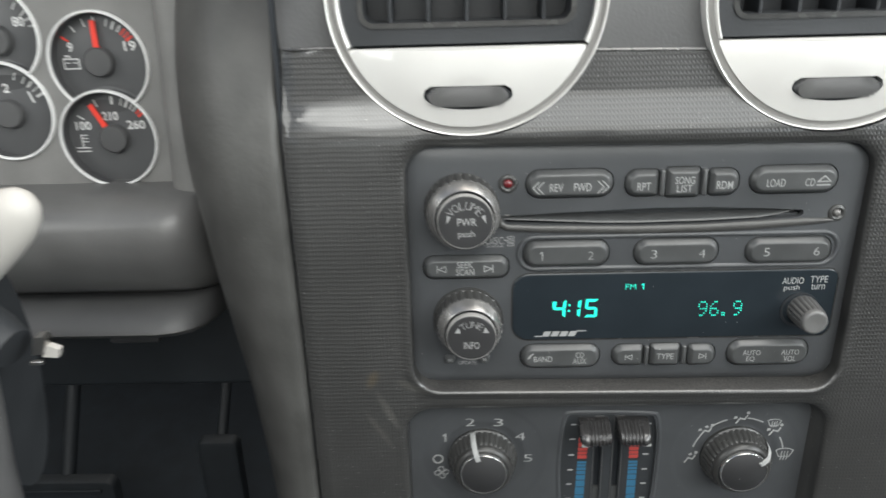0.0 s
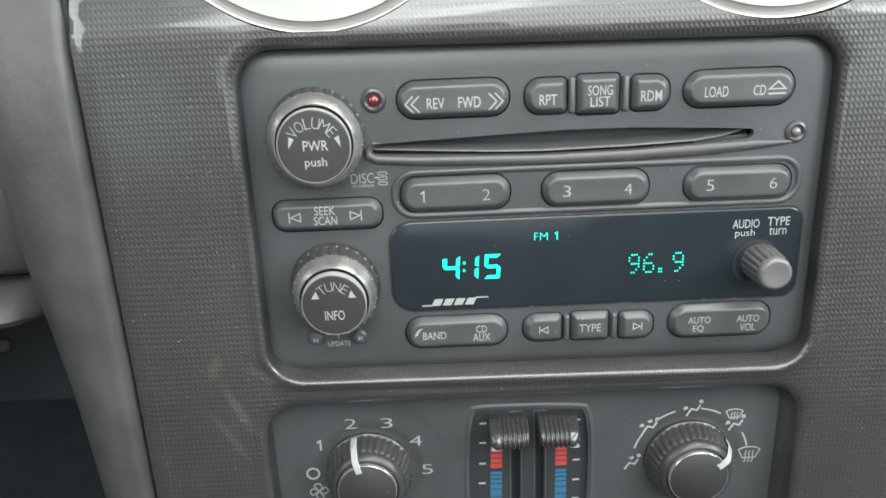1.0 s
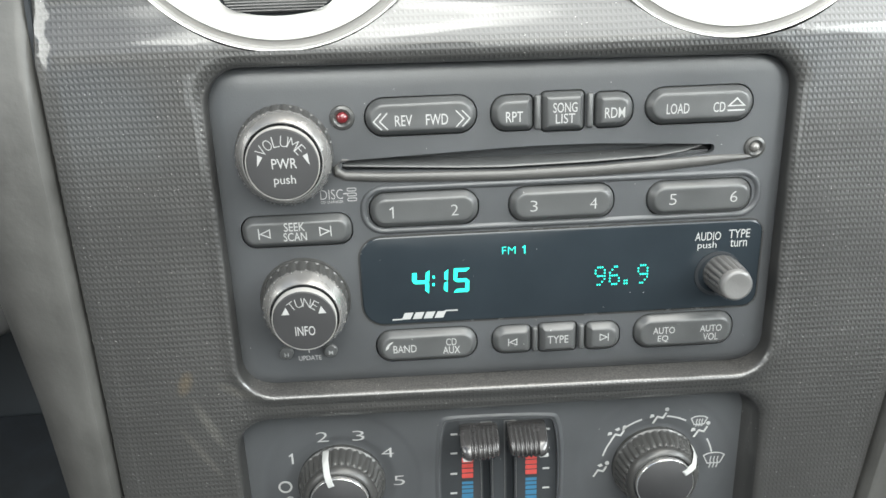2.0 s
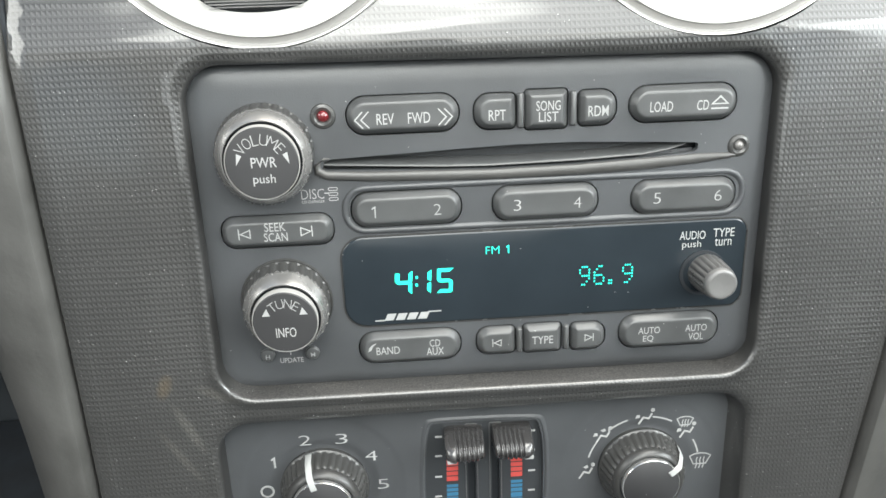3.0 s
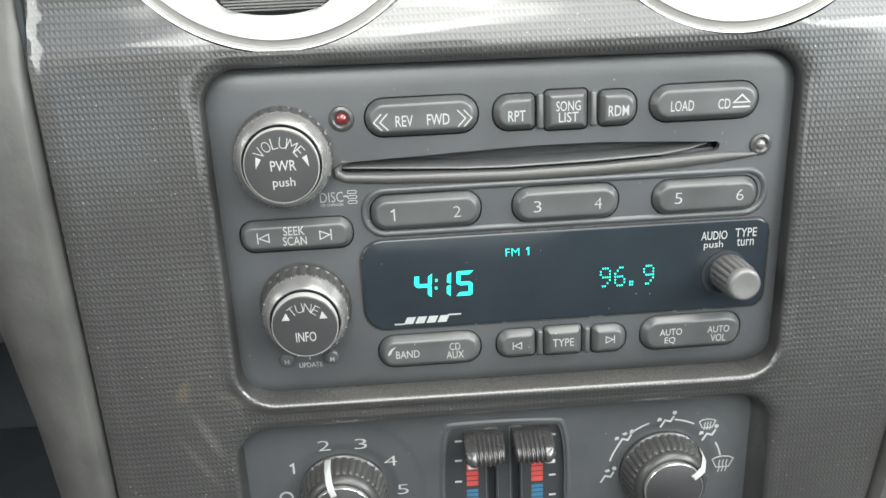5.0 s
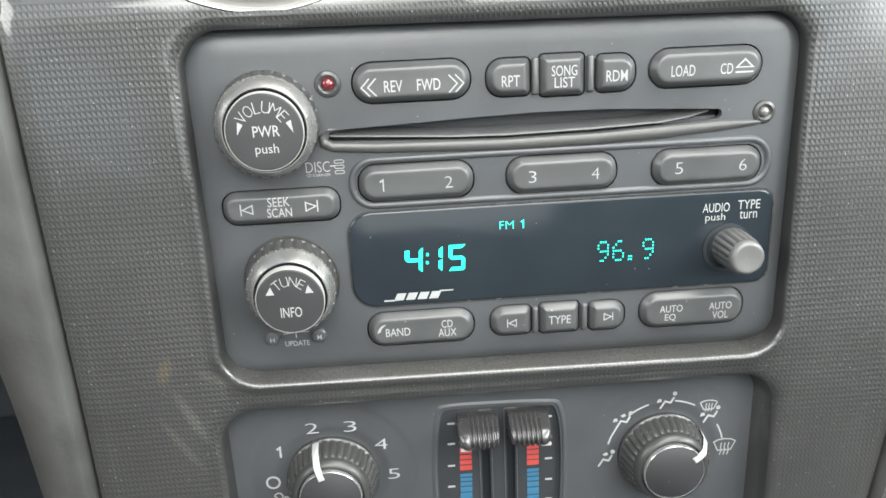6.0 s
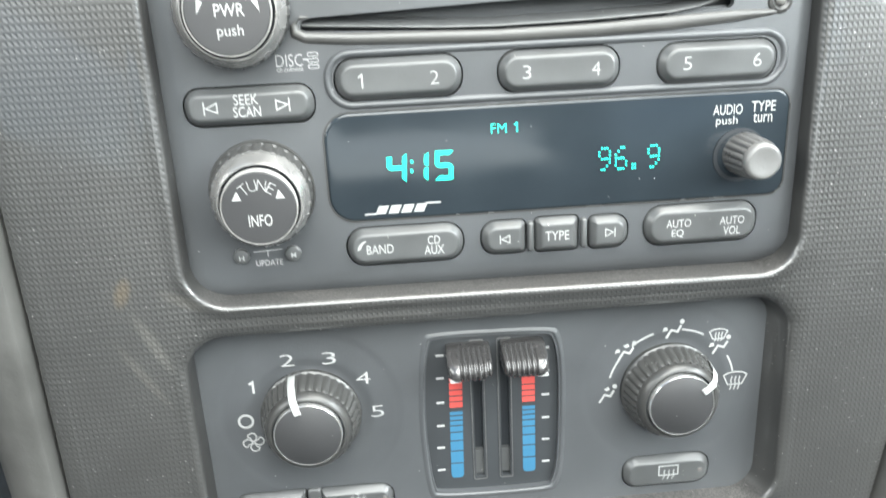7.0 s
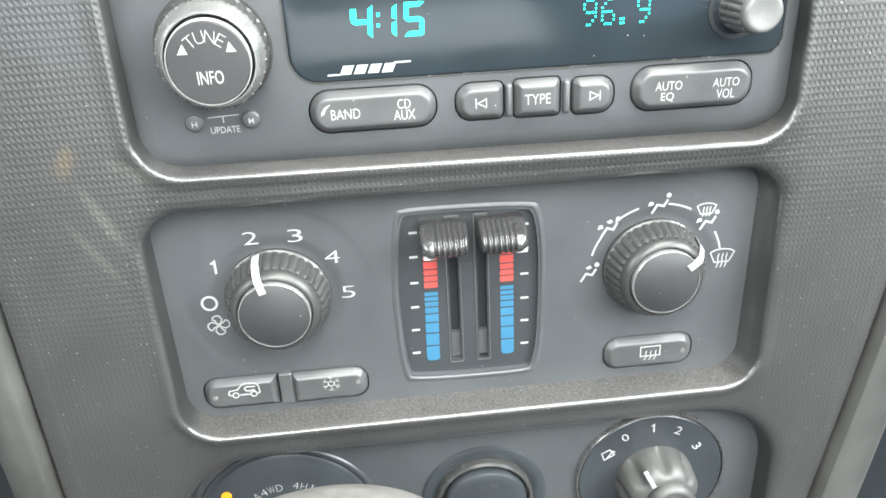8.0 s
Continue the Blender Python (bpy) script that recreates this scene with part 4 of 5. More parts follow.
    for key, x, z in (("recirc", -89.9, -137.3), ("frost", -41.8, -136.1), ("rear", 72.1, -135.9)):
        part("pilot_light", lathe(x, z, [(0.9, B + 0.4), (0.85, B - 0.15), (0.1, B - 0.2)], 18), M_JEWEL, k[key])

    def rotary(name, label, cx, cz, tip):
        y1 = F - 12.5
        d = part(name, lathe(cx, cz, [(17.0, F + 1.4), (17.0, F - 0.6), (16.5, F - 0.9), (16.3, F - 1.6, 0.6), (15.2, y1 + 5.2, 0.6), (14.6, y1 + 4.4, 0.5), (14.3, y1 + 4.0, 0.3), (14.0, y1 + 4.4)], 216, 36, cap=False), M_KNOB, ob, label)
        part("shoulder", lathe(cx, cz, [(14.2, y1 + 5.0), (14.1, y1 + 3.8), (13.7, y1 + 2.6), (13.1, y1 + 1.7), (12.5, y1 + 1.2), (12.0, y1 + 1.1), (11.7, y1 + 1.4), (11.6, y1 + 3.0)], 96, cap=False), M_SATIN, d, "satin rounded shoulder")
        for i in range(36):
            a = math.tau * (i + 0.5) / 36
            part("stud", lathe(cx + 14.3 * math.cos(a), cz + 14.3 * math.sin(a), [(0.3, y1 + 4.6), (0.26, y1 + 3.5), (0.1, y1 + 3.3)], 8), M_SATIN, d)
        part("groove", lathe(cx, cz, [(11.8, y1 + 2.4), (9.0, y1 + 2.4)], 48), M_GAP, d)
        cap = part("knob_cap", lathe(cx, cz, [(10.7, y1 + 3), (10.7, y1 + 0.1), (10.3, y1 - 0.2), (0.3, y1 - 0.3)], 64), M_CAP, d)
        part("cap_edge", ring_band(cx, cz, [(11.15, y1 + 2.6), (11.1, y1), (10.95, y1 - 0.2), (10.7, y1 - 0.2), (10.7, y1 + 0.4)], 72), M_CHROME, cap, "fine bright edge")
        a = radians(tip)
        ux, uz = math.cos(a), math.sin(a)
        bm = bmesh.new()
        prof = [(16.7, F - 0.9), (16.7, F - 2.2), (16.0, y1 + 5.2), (15.2, y1 + 3.8), (14.3, y1 + 1.9), (13.0, y1 + 0.2), (11.2, y1 - 0.5), (8.6, y1 - 0.8), (8.2, y1 - 0.4)]
        loops = []
        for r, y in prof:
            hw = 1.25
            loops.append([(cx + ux * r - uz * s * hw, y + (0.7 if q else 0), cz + uz * r + ux * s * hw) for s, q in ((-1, 1), (-0.8, 0), (0.8, 0), (1, 1))])
        rings(bm, loops, True, True)
        part("pointer", bm, M_WHITE, d, "raised white pointer line")

    rotary("fan_knob", "round ribbed fan knob with white pointer at two", -64.3, -102.4, 107)
    rotary("mode_knob", "round ribbed airflow knob with white pointer", 59.8, -103.0, 33)
    mark(face, one(-82.7, -90.1, 4.3, 0.7, F + 0.12), name="lettering")
    for s, x, z, w in (("2", -70.2, -81.1, 4.6), ("3", -56.5, -81.4, 4.6), ("4", -45.8, -89.7, 4.8), ("5", -41.9, -102.7, 4.4)):
        words(face, s, x, z, w, 4.3, F + 0.16, bold=-0.012)
    mark(face, ring_band(-86.4, -102.6, [(2.7, F + 0.4), (2.7, F + 0.12), (1.95, F + 0.12), (1.95, F + 0.4)], 36))
    bm = bmesh.new()
    for i in range(4):
        a = radians(20 + 90 * i)
        c, s = math.cos(a), math.sin(a)
        lobe = [(0.35, 0.25), (0.5, -1.0), (1.5, -1.9), (2.9, -1.7), (3.5, -0.7), (3.3, 0.5), (2.6, 0.9), (1.9, 0.3)]
        stroke([(-84.8 + x * c - z * s, -110.8 + x * s + z * c) for x, z in lobe], 0.4, F + 0.12, bm, True)
    mark(face, bm)
    # Airflow symbols: bent bars, arrows and screens on a broken arc.
    cx, cz = 60.6, -103.4
    for a0, a1 in ((164, 146), (129, 108), (82, 62), (29, 13)):
        mark(face, stroke(arc(cx, cz, 22.6, a0, a1, 8), 0.6, F + 0.12))

    def bent(x, z, up, down):
        bm = stroke([(x - 2.6, z - 3.0), (x - 0.9, z - 0.2), (x + 1.2, z - 0.9), (x + 2.4, z + 1.2)], 0.72, F + 0.12)
        prism(arc(x + 2.7, z + 2.8, 0.85, 0, 324, 9), F + 0.4, F + 0.12, bm)
        if down:
            prism([(x - 3.6, z + 0.9), (x - 2.4, z + 0.9), (x - 2.2, z - 0.2), (x - 4.0, z - 0.6)], F + 0.4, F + 0.12, bm)
        if up:
            prism([(x - 0.2, z + 1.2), (x + 1.0, z + 1.8), (x + 0.4, z + 2.8), (x - 1.2, z + 2.0)], F + 0.4, F + 0.12, bm)
        mark(face, bm)

    def screen(x, z, w, waves):
        bm = stroke([(x - w / 2, z + w * 0.25), (x - w * 0.3, z + w * 0.36), (x, z + w * 0.4), (x + w * 0.3, z + w * 0.36), (x + w / 2, z + w * 0.25), (x + w * 0.3, z - w * 0.18), (x - w * 0.3, z - w * 0.18)], 0.42, F + 0.12, closed=True)
        for i in (-1, 0, 1):
            stroke([(x + i * w * 0.17 + 0.3, z + w * 0.18), (x + i * w * 0.17, z), (x + i * w * 0.17 + 0.3, z - w * 0.2), (x + i * w * 0.17 - 0.2, z - w * waves)], 0.4, F + 0.12, bm)
        mark(face, bm)

    bent(38.0, -103.6, True, False)
    bent(44.4, -87.6, True, True)
    bent(60.8, -80.8, False, True)
    bent(77.6, -88.0, False, True)
    screen(76.6, -84.4, 6.4, 0.3)
    screen(83.8, -102.2, 8.4, 0.42)

    # Sunk plate with the two temperature sliders.
    sunk = part("slider_plate", plate(pan, [rr(-7.1, -107.0, 3.1, 53, 0.5, 2), rr(2.3, -107.4, 3.1, 53.4, 0.5, 2)], lambda x, z: F + 2.0, back=3), M_PLATE, ob)
    bm = bmesh.new()
    c = (-2.2, -107)
    grow = lambda s: [(c[0] + (x - c[0]) * (1 + s / 24), c[1] + (z - c[1]) * (1 + s / 31)) for x, z in pan]
    rings(bm, [[(x, y, z) for x, z in grow(s)] for s, y in ((-0.15, F + 2.3), (0.05, F + 1.9), (0.3, F + 1.0), (0.5, F + 0.2), (0.75, F - 0.3), (1.1, F - 0.5), (1.5, F - 0.48), (1.9, F - 0.3), (2.3, F - 0.08), (2.6, F + 0.05))], cap=False)
    part("plate_rim", bm, M_FACE, sunk)
    part("slot_floor", box(-10.5, 4.6, 9, 10, -136, -80), M_GAP, sunk)
    for x in (-7.1, 2.3):
        part("slot_end", box(x - 1.5, x + 1.5, F + 3.4, F + 5, -133.2, -123.5), M_BUTTON, sunk)
        part("slot_edge", plate(rr(x, -107.2, 4.9, 55.2, 0.7, 2), [rr(x, -107.2, 4.3, 54.6, 0.5, 2)], lambda x, z: F + 1.75, back=0.4), M_RING, sunk)
    y = F + 1.92
    zs = [-88.7, -91.7, -95.0, -98.1, -100.4, -102.6, -105.1]
    zb = [-106.3, -108.1, -110.0, -112.1, -114.7, -118.1, -122.3, -127.3, -133.5]
    for x in (-15.4, 10.6):
        for rows, m, nm in ((zs, M_RED, "red_bar"), (zb, M_BLUE, "blue_bar")):
            for i, (a, b) in enumerate(zip(rows, rows[1:])):
                r = (0.1, 0.1, 1.2, 1.2) if b < -132 else 0.1
                part(nm, prism(rr(x + (0.02 * ((a + b) / 2 + 133) if x < 0 else 0), (a + b) / 2, 4.5, a - b - 0.5, r, 2), y + 0.1, y), m, sunk, smooth=False)
    for x, s in ((-21.2, 1), (16.6, 1)):
        for i in range(6):
            z = (-84.6, -93.2, -102.6, -111.7, -120.5, -129.6)[i]
            part("tick", prism(rr(x + (0.032 * (z + 133) if x < 0 else 0), z, 2.7, 0.8, 0.1, 2), y + 0.1, y), M_WHITE, sunk, smooth=False)
    for x, s in ((-10.3, -1), (8.2, 1)):
        # A rounded glossy block, smooth at its pointer's end, with five ribs over the rest.
        bm = bmesh.new()
        loops = []
        n = 108
        for i in range(n + 1):
            u = i / n
            px = x - 7.4 + 14.8 * u
            v = u if s > 0 else 1 - u
            rib = 1.1 * (0.5 - 0.5 * math.cos((v - 0.06) / 0.7 * math.tau * 6)) if 0.06 < v < 0.76 else 0
            k = min(1, min(u, 1 - u) / 0.24)
            e = 0.72 + 0.28 * math.sqrt(1 - (1 - k) ** 2)
            prof = [(F + 2.0, -79.4), (F - 1.6, -79.6), (F - 3.4 + rib, -80.2), (F - 5.2 + rib, -81.0), (F - 7.2 + rib, -81.9), (F - 9.2 + rib, -82.5), (F - 10.6 + rib, -83.8), (F - 11.4 + rib, -85.2), (F - 11.5 + rib, -86.5), (F - 10.9 + rib, -87.7), (F - 9.6 + rib, -88.5), (F - 6.0, -88.5), (F + 2.0, -87.8)]
            loops.append([(px, F + (yy - F) * e, -82.6 + (zz + 82) * (0.25 + 0.75 * e)) for yy, zz in prof])
        rings(bm, loops, True, True)
        sl = part("temperature_slider", bm, M_SLIDER, ob, "glossy dark ribbed slider at its hot end")
        part("slider_mark", prism(rr(x + s * 5.2, -88.3, 3.6, 1.1, 0.5, 3), F - 6, F - 10.4), M_WHITE, sl)


build_heater()


# ---- the switch panel below ----
def build_switches():
    ob = thing("switch_panel", "dark lower switch panel with two dials and a push switch", "switch panel", 0, 6, -200)
    F = 4.0
    face = part("faceplate", plate(rr(1.0, -203, 214.6, 85, 28.4, 8), [], lambda x, z: F, back=2), M_FACE, ob)
    # Drive selector.
    d = part("drive_selector", lathe(-72.5, -197.5, [(34.9, F + 0.2), (34.5, F - 0.4), (33.9, F - 0.8), (33.2, F - 0.8), (32.6, F - 0.3), (31.8, F - 0.2), (30.8, F - 0.9), (20, F - 1.1), (19.6, F - 1.1)], 96), M_DIAL, ob, "round drive selector dial with pale lettering")
    part("selector_knob", lathe(-72.5, -200, [(15, F), (15, F - 3), (14, F - 12, 0.8), (13, F - 14), (2, F - 14.5)], 120, 18), M_KNOB, d)
    mark(d, arc_letters("A4WD", -72.5, -199.5, 20.0, 109, 8.6, 2.6, 3.0, F - 1.35), name="lettering")
    mark(d, arc_letters("4HI", -72.5, -199.5, 20.6, 71, 8.2, 2.4, 3.0, F - 1.35), name="lettering")
    mark(d, lathe(-93.8, -181.2, [(1.9, F - 0.8), (1.9, F - 1.5), (0.1, F - 1.6)], 24), M_ORANGE, "amber_light", "small lit amber lamp")
    # Round push switch.
    p = part("push_switch", ring_band(0.6, -195.0, [(24, F + 0.3), (23.4, F - 1.0), (22.0, F - 1.4), (18.6, F - 0.6), (17.6, F + 0.2), (17.6, F + 2)], 72), M_DIAL, ob, "round push switch in a dark collar")
    part("switch_ring", ring_band(0.6, -195.0, [(18.6, F), (18.2, F - 3.0), (17.2, F - 3.6), (16.8, F - 3.2), (16.8, F)], 72), M_KNOB, p)
    part("switch_cap", slab(0.8, -196.0, 31, 31, 14, [(0, F), (0, F - 3.4), (0.6, F - 4.4), (2.0, F - 4.9), (4, F - 5.0)]), M_DIAL, p)
    mark(p, letters("VCM", 1.5, -186.0, 7.0, 2.2, F - 5.08, 0.005), M_FACE, "lettering", "faint worn letters")
    # Rear wiper dial.
    w = part("wiper_dial", lathe(65, -192.5, [(28.2, F + 0.5), (28.2, F - 1.2), (27.6, F - 1.7), (26.6, F - 1.6), (16, F - 1.5), (15.6, F - 1.5)], 96), M_DIAL, ob, "round rear wiper dial with pale figures")
    part("dial_rim", ring_band(65, -192.5, [(29.4, F + 0.2), (29.3, F - 1.6), (28.9, F - 2.1), (28.4, F - 1.9), (28.3, F + 0.2)], 96), M_LIP, w, "shiny black rim")
    for s, x, z, t in (("0", 54.0, -172.9, 28), ("1", 64.6, -169.9, 0), ("2", 74.4, -172.1, -26), ("3", 82.1, -180.3, -58)):
        mark(w, one(x, z, 3.4, 0.6, F - 1.65) if s == "1" else letters(s, x, z, 2.6, 3.4, F - 1.65, 0.0, t), name="lettering")
    wip = lambda u, v: (47.6 + u * 0.88 - v * 0.47, -180.2 + u * 0.47 + v * 0.88)
    bm = stroke([wip(*p) for p in ((-2.2, -1.5), (-1.7, 1.7), (1.7, 1.7), (2.2, -1.5))], 0.42, F - 1.65, closed=True)
    stroke([wip(-1.0, -1.4), wip(2.4, 0.4), wip(3.0, -0.6)], 0.45, F - 1.65, bm)
    mark(w, bm)
    kb = part("wiper_knob", lathe(66.0, -193.5, [(15.0, F - 1.2), (15.0, F - 2.0), (14.9, F - 4, 1.6), (14.5, F - 8, 2.1), (14.0, F - 11, 2.1), (13.4, F - 12.6, 1.7), (12.6, F - 13.8, 1.1), (11.4, F - 14.8, 0.4), (10.2, F - 15.2), (8.7, F - 15.3), (8.6, F - 14.4)], 224, 8), M_FLUTE, w, "fluted matte grey knob with a white line")
    part("knob_tip", lathe(67.6, -192.8, [(8.4, F - 14), (8.4, F - 16.0), (8.1, F - 17.2), (7.4, F - 18.2), (6.6, F - 18.6), (5.8, F - 18.5), (5.4, F - 17.9), (5.0, F - 18.0), (3.6, F - 18.3), (0.3, F - 18.4)], 64), M_FLUTE, kb)
    mark(kb, prism([(56.9, -178.8), (58.3, -178.2), (61.8, -185.0), (60.4, -185.7)], F - 14.2, F - 15.6), name="pointer")


build_switches()


# ---- air vents ----
def build_vent(cx, cz):
    ob = thing("air_vent", "round dashboard air vent in a satin silver surround", "air vent", cx, 0, cz, group="vents in the dashboard")
    R = 53.0
    # Outer bright ring.
    rim = part("surround", ring_band(cx, cz, [(R + 1.3, 2), (R + 1.2, -3.0), (R + 0.8, -3.9), (R + 0.3, -3.6), (R + 0.2, 2)], 96), M_SILVER, ob, "satin silver ring")
    # Sunk step, coloured darker than the silver to paint in its shadow.
    part("groove", ring_band(cx, cz, [(R + 0.2, 2), (R + 0.2, -2.4), (R - 0.6, -1.6), (R - 1.6, -2.0), (R - 2.4, -3.2), (R - 2.7, 2)], 96), M_MID_GREY, rim)
    # Lower silver field under a level chord, cut out for the thumb wheel.
    a0 = math.degrees(math.asin((96.4 - cz) / (R - 2.6)))
    seg = arc(cx, cz, R - 2.6, 180 - a0, 360 + a0, 48)
    hole = [(cx + 17.6 * math.cos(radians(t)), 78.6 + 5.6 * math.sin(radians(t))) for t in range(180, 361, 9)] + [(cx + 16.9, 80.8), (cx + 14.6, 82.2), (cx - 14.6, 82.2), (cx - 16.9, 80.8)]
    dome = lambda x, z: -7.5 + 0.0016 * ((x - cx) ** 2 + (z - cz) ** 2) + 0.004 * max(0, z - 78) ** 2
    grid = [(cx + x, z) for x in range(-48, 49, 5) for z in range(64, 98, 4)]
    fld = part("lower_field", plate(seg, [hole], dome, grid, back=6), M_SILVER, ob, "bright silver lower face")
    oval = [(cx + 17.4 * math.cos(radians(t)), 78.4 + (5.6 if t > 180 else 4.0) * math.sin(radians(t))) for t in range(0, 360, 8)]
    eye = [(cx + 16.2 * math.cos(radians(t)), 78.3 + (4.8 if t > 180 else 3.2) * math.sin(radians(t))) for t in range(0, 360, 8)]
    part("wheel_collar", rings(bmesh.new(), [[(x, -4.6, z) for x, z in oval], [(x, -4.9, z) for x, z in ((a[0] * 0.5 + b[0] * 0.5, a[1] * 0.5 + b[1] * 0.5) for a, b in zip(oval, eye))], [(x, -3.0, z) for x, z in eye], [(x, 2.0, z) for x, z in eye]], cap=False), M_GAP, fld, "dark oval edge")
    part("wheel_well", box(cx - 20, cx + 20, -1, 0, 70, 88), M_GAP, fld)
    # Ribbed thumb wheel lying in its oval.
    loops = []
    for i in range(15):
        u = -1 + 2 * i / 14
        k = math.sqrt(max(0.02, 1 - u ** 4))
        loops.append([(cx + 16.9 * u, -3.2 - 3.6 * k * max(0, math.cos(a)), 78.0 + 4.6 * k * math.sin(a)) for a in [math.tau * j / 20 for j in range(20)]])
    wheel = part("thumb_wheel", rings(bmesh.new(), loops, True, True), M_DASH, ob, "dark ribbed thumb wheel")
    # Ribs paler than the wheel, so the light on them is in their colour.
    for j in range(9):
        z = 74.5 + j * 0.85
        k = math.sqrt(1 - ((z - 78.0) / 4.6) ** 2)
        y, half = -3.2 - 3.6 * k, 15.6 * math.sqrt(k)
        part("rib", box(cx - half, cx + half, y - 0.25, y + 0.8, z - 0.2, z + 0.2), M_KNEE, wheel)
    # Dark louvre box in the upper part, with upright vanes.
    part("upper_band", ring_band(cx, cz, [(R - 2.5, 2), (R - 2.5, -3.2), (R - 3.2, -3.9), (R - 4.0, -3.2), (R - 4.2, 4)], 60, None, a0 + 1, 179 - a0), M_SILVER, rim)
    top = arc(cx, cz, R - 4.1, a0 + 1, 179 - a0, 40)
    opn = rr(cx, 128, 80, 44, (14, 14, 4, 4))
    fr = part("louvre_frame", plate(top, [opn], lambda x, z: 0.0 + 0.02 * max(0, 106 - z), back=14), M_LOWER, ob)
    part("frame_lip", plate(rr(cx, 128, 84, 48, (16, 16, 6, 6)), [opn], lambda x, z: -0.7, back=1.2), M_KNOB, fr)
    part("duct", box(cx - 44, cx + 44, 20, 22, 100, 158), M_LOWER, fr)
    for i in range(5):
        x = cx - 30 + i * 15
        part("vane", box(x - 0.8, x + 0.8, 4, 20, 104, 152, 0.4), M_LOWER, ob)


for vx, vz in VENTS:
    build_vent(vx, vz)


# ---- the dashboard round the stack ----
def build_dash():
    up = thing("upper_dash", "dark grey moulded upper dashboard between the vents", "dashboard", 0, 20, 140)
    holes = [arc(x, z, 51.0, 0, 354, 59) for x, z in VENTS]
    part("fascia", plate([(-143, 93), (148, 93), (150, 190), (-150, 190)], holes, lambda x, z: 1.5 + 0.0016 * (z - 93) ** 2, [(x, z) for x in range(-140, 148, 12) for z in range(96, 190, 10)], back=20), M_DASH, up)
    part("dash_top", box(-760, 760, 30, 420, 186, 205, 8), M_DASH, up)

    def pad(name, side, rows, label):
        """A padded pillar beside the stack; rows: height, outer edge, inner edge."""
        ob = thing(name, label, "dashboard pad", rows[0][1], 0, -60, group="pads beside the stack")
        loops = []
        for z, xo, xi in rows:
            w = xi + side * 0.7 - xo
            prof = [(0.06, 130), (0.0, 44), (0.0, 36), (0.03, 30), (0.1, 21), (0.22, 10.5), (0.38, 1.0), (0.55, -5.2), (0.7, -7.8), (0.8, -8.5), (0.88, -8.4), (0.93, -8.7), (0.965, -8.3), (0.985, -7.0), (1.0, -4.0), (1.0, 20)]
            back = 0.0033 * max(0, z - 30) ** 2
            loops.append([(xo + w * u, y + back, z) for u, y in prof])
        part("cover", rings(bmesh.new(), loops, True, True), M_PAD, ob)
        # Black filler that paints the shade of the open gap beside the panel.
        part("gap_strip", rings(bmesh.new(), [[(xi - side * u, y, z) for u, y in ((0.9, 0), (0.5, -1.5), (-0.9, -1.5), (-1.4, 0), (0, 6))] for z, xo, xi in rows], True, True), M_GAP, ob, "black strip standing in for the shaded gap")
        return ob

    def smooth_rows(rows, n=40):
        out = []
        for i in range(n + 1):
            z = rows[0][0] + (rows[-1][0] - rows[0][0]) * i / n
            for a, b in zip(rows, rows[1:]):
                if b[0] <= z <= a[0]:
                    u = (a[0] - z) / (a[0] - b[0])
                    out.append((z, a[1] + (b[1] - a[1]) * u, a[2] + (b[2] - a[2]) * u))
                    break
        return out

    left = [(190, -200, -144), (114, -202, -144.2), (90, -202, -144.4), (66, -201, -145.3), (40, -199, -145.4), (12, -195.5, -145.4), (-9, -193, -145.2), (-36, -188.6, -145), (-66, -183.6, -145), (-105, -179.6, -145), (-151, -176.4, -145.1), (-200, -174, -144.8), (-250, -172, -144)]
    right = [(190, 192, 148.2), (66, 199, 148.8), (12, 200, 149.8), (-26, 195, 148.9), (-53, 189, 146.9), (-86, 184, 142.9), (-115, 180, 139.4), (-156, 175, 134.2), (-206, 168.5, 126.8), (-250, 161, 121)]
    pad("stack_pad", -1, smooth_rows(left), "grey grained vinyl pad curving down beside the stack")
    pad("stack_pad", 1, smooth_rows(right), "grey grained vinyl pad curving down beside the stack")

    knee = thing("knee_pad", "dark grained dashboard panel of two rolls under the gauges", "dashboard pad", -270, 90, 0)
    sec = [(120, 17), (72, 19), (58, 18), (50, 13), (46, 6), (45.5, -2), (48, -12), (53, -23), (59, -32), (70, -38.5), (120, -40)]
    part("upper_roll", rings(bmesh.new(), [[(x, y + q, z) for y, z in sec] for x, q in ((-420, 0), (-320, 0), (-236, 0), (-224, 0.6), (-217, 2.5), (-212, 6), (-208.5, 11), (-206.5, 18), (-205.6, 28))], True, True), M_KNEE, knee)
    # The lower roll's darker vinyl stands in for the shade it lies in.
    sec = [(130, -40), (72, -41), (64, -42.5), (57, -46.5), (51.5, -52), (50, -55), (52.5, -58), (66, -61), (90, -63), (130, -65)]
    part("lower_roll", rings(bmesh.new(), [[(x, y + q, z) for y, z in sec] for x, q in ((-420, 0), (-320, 0), (-238, 0), (-228, 2), (-220.5, 6), (-215, 13), (-212, 24))], True, True), M_DASH, knee)
    kick = thing("knee_bolster", "black plastic panel under the dashboard", "dashboard panel", -270, 200, -150)
    part("panel", box(-430, -190, 135, 150, -140, -70, 4), M_RUBBER, kick)
    part("clip", slab(-290, -101, 34, 7, 3, [(0, 135), (0, 132), (1, 131)]), M_DASH, kick)
    side = thing("tunnel_side", "black carpeted side of the centre tunnel", "tunnel trim", -150, 200, -200)
    part("panel", box(-150, -128, 60, 420, -520, 60), M_LOWER, side)
    side = thing("tunnel_side", "black carpeted side of the centre tunnel", "tunnel trim", 150, 200, -200)
    part("panel", box(128, 150, 60, 420, -520, 60), M_LOWER, side)
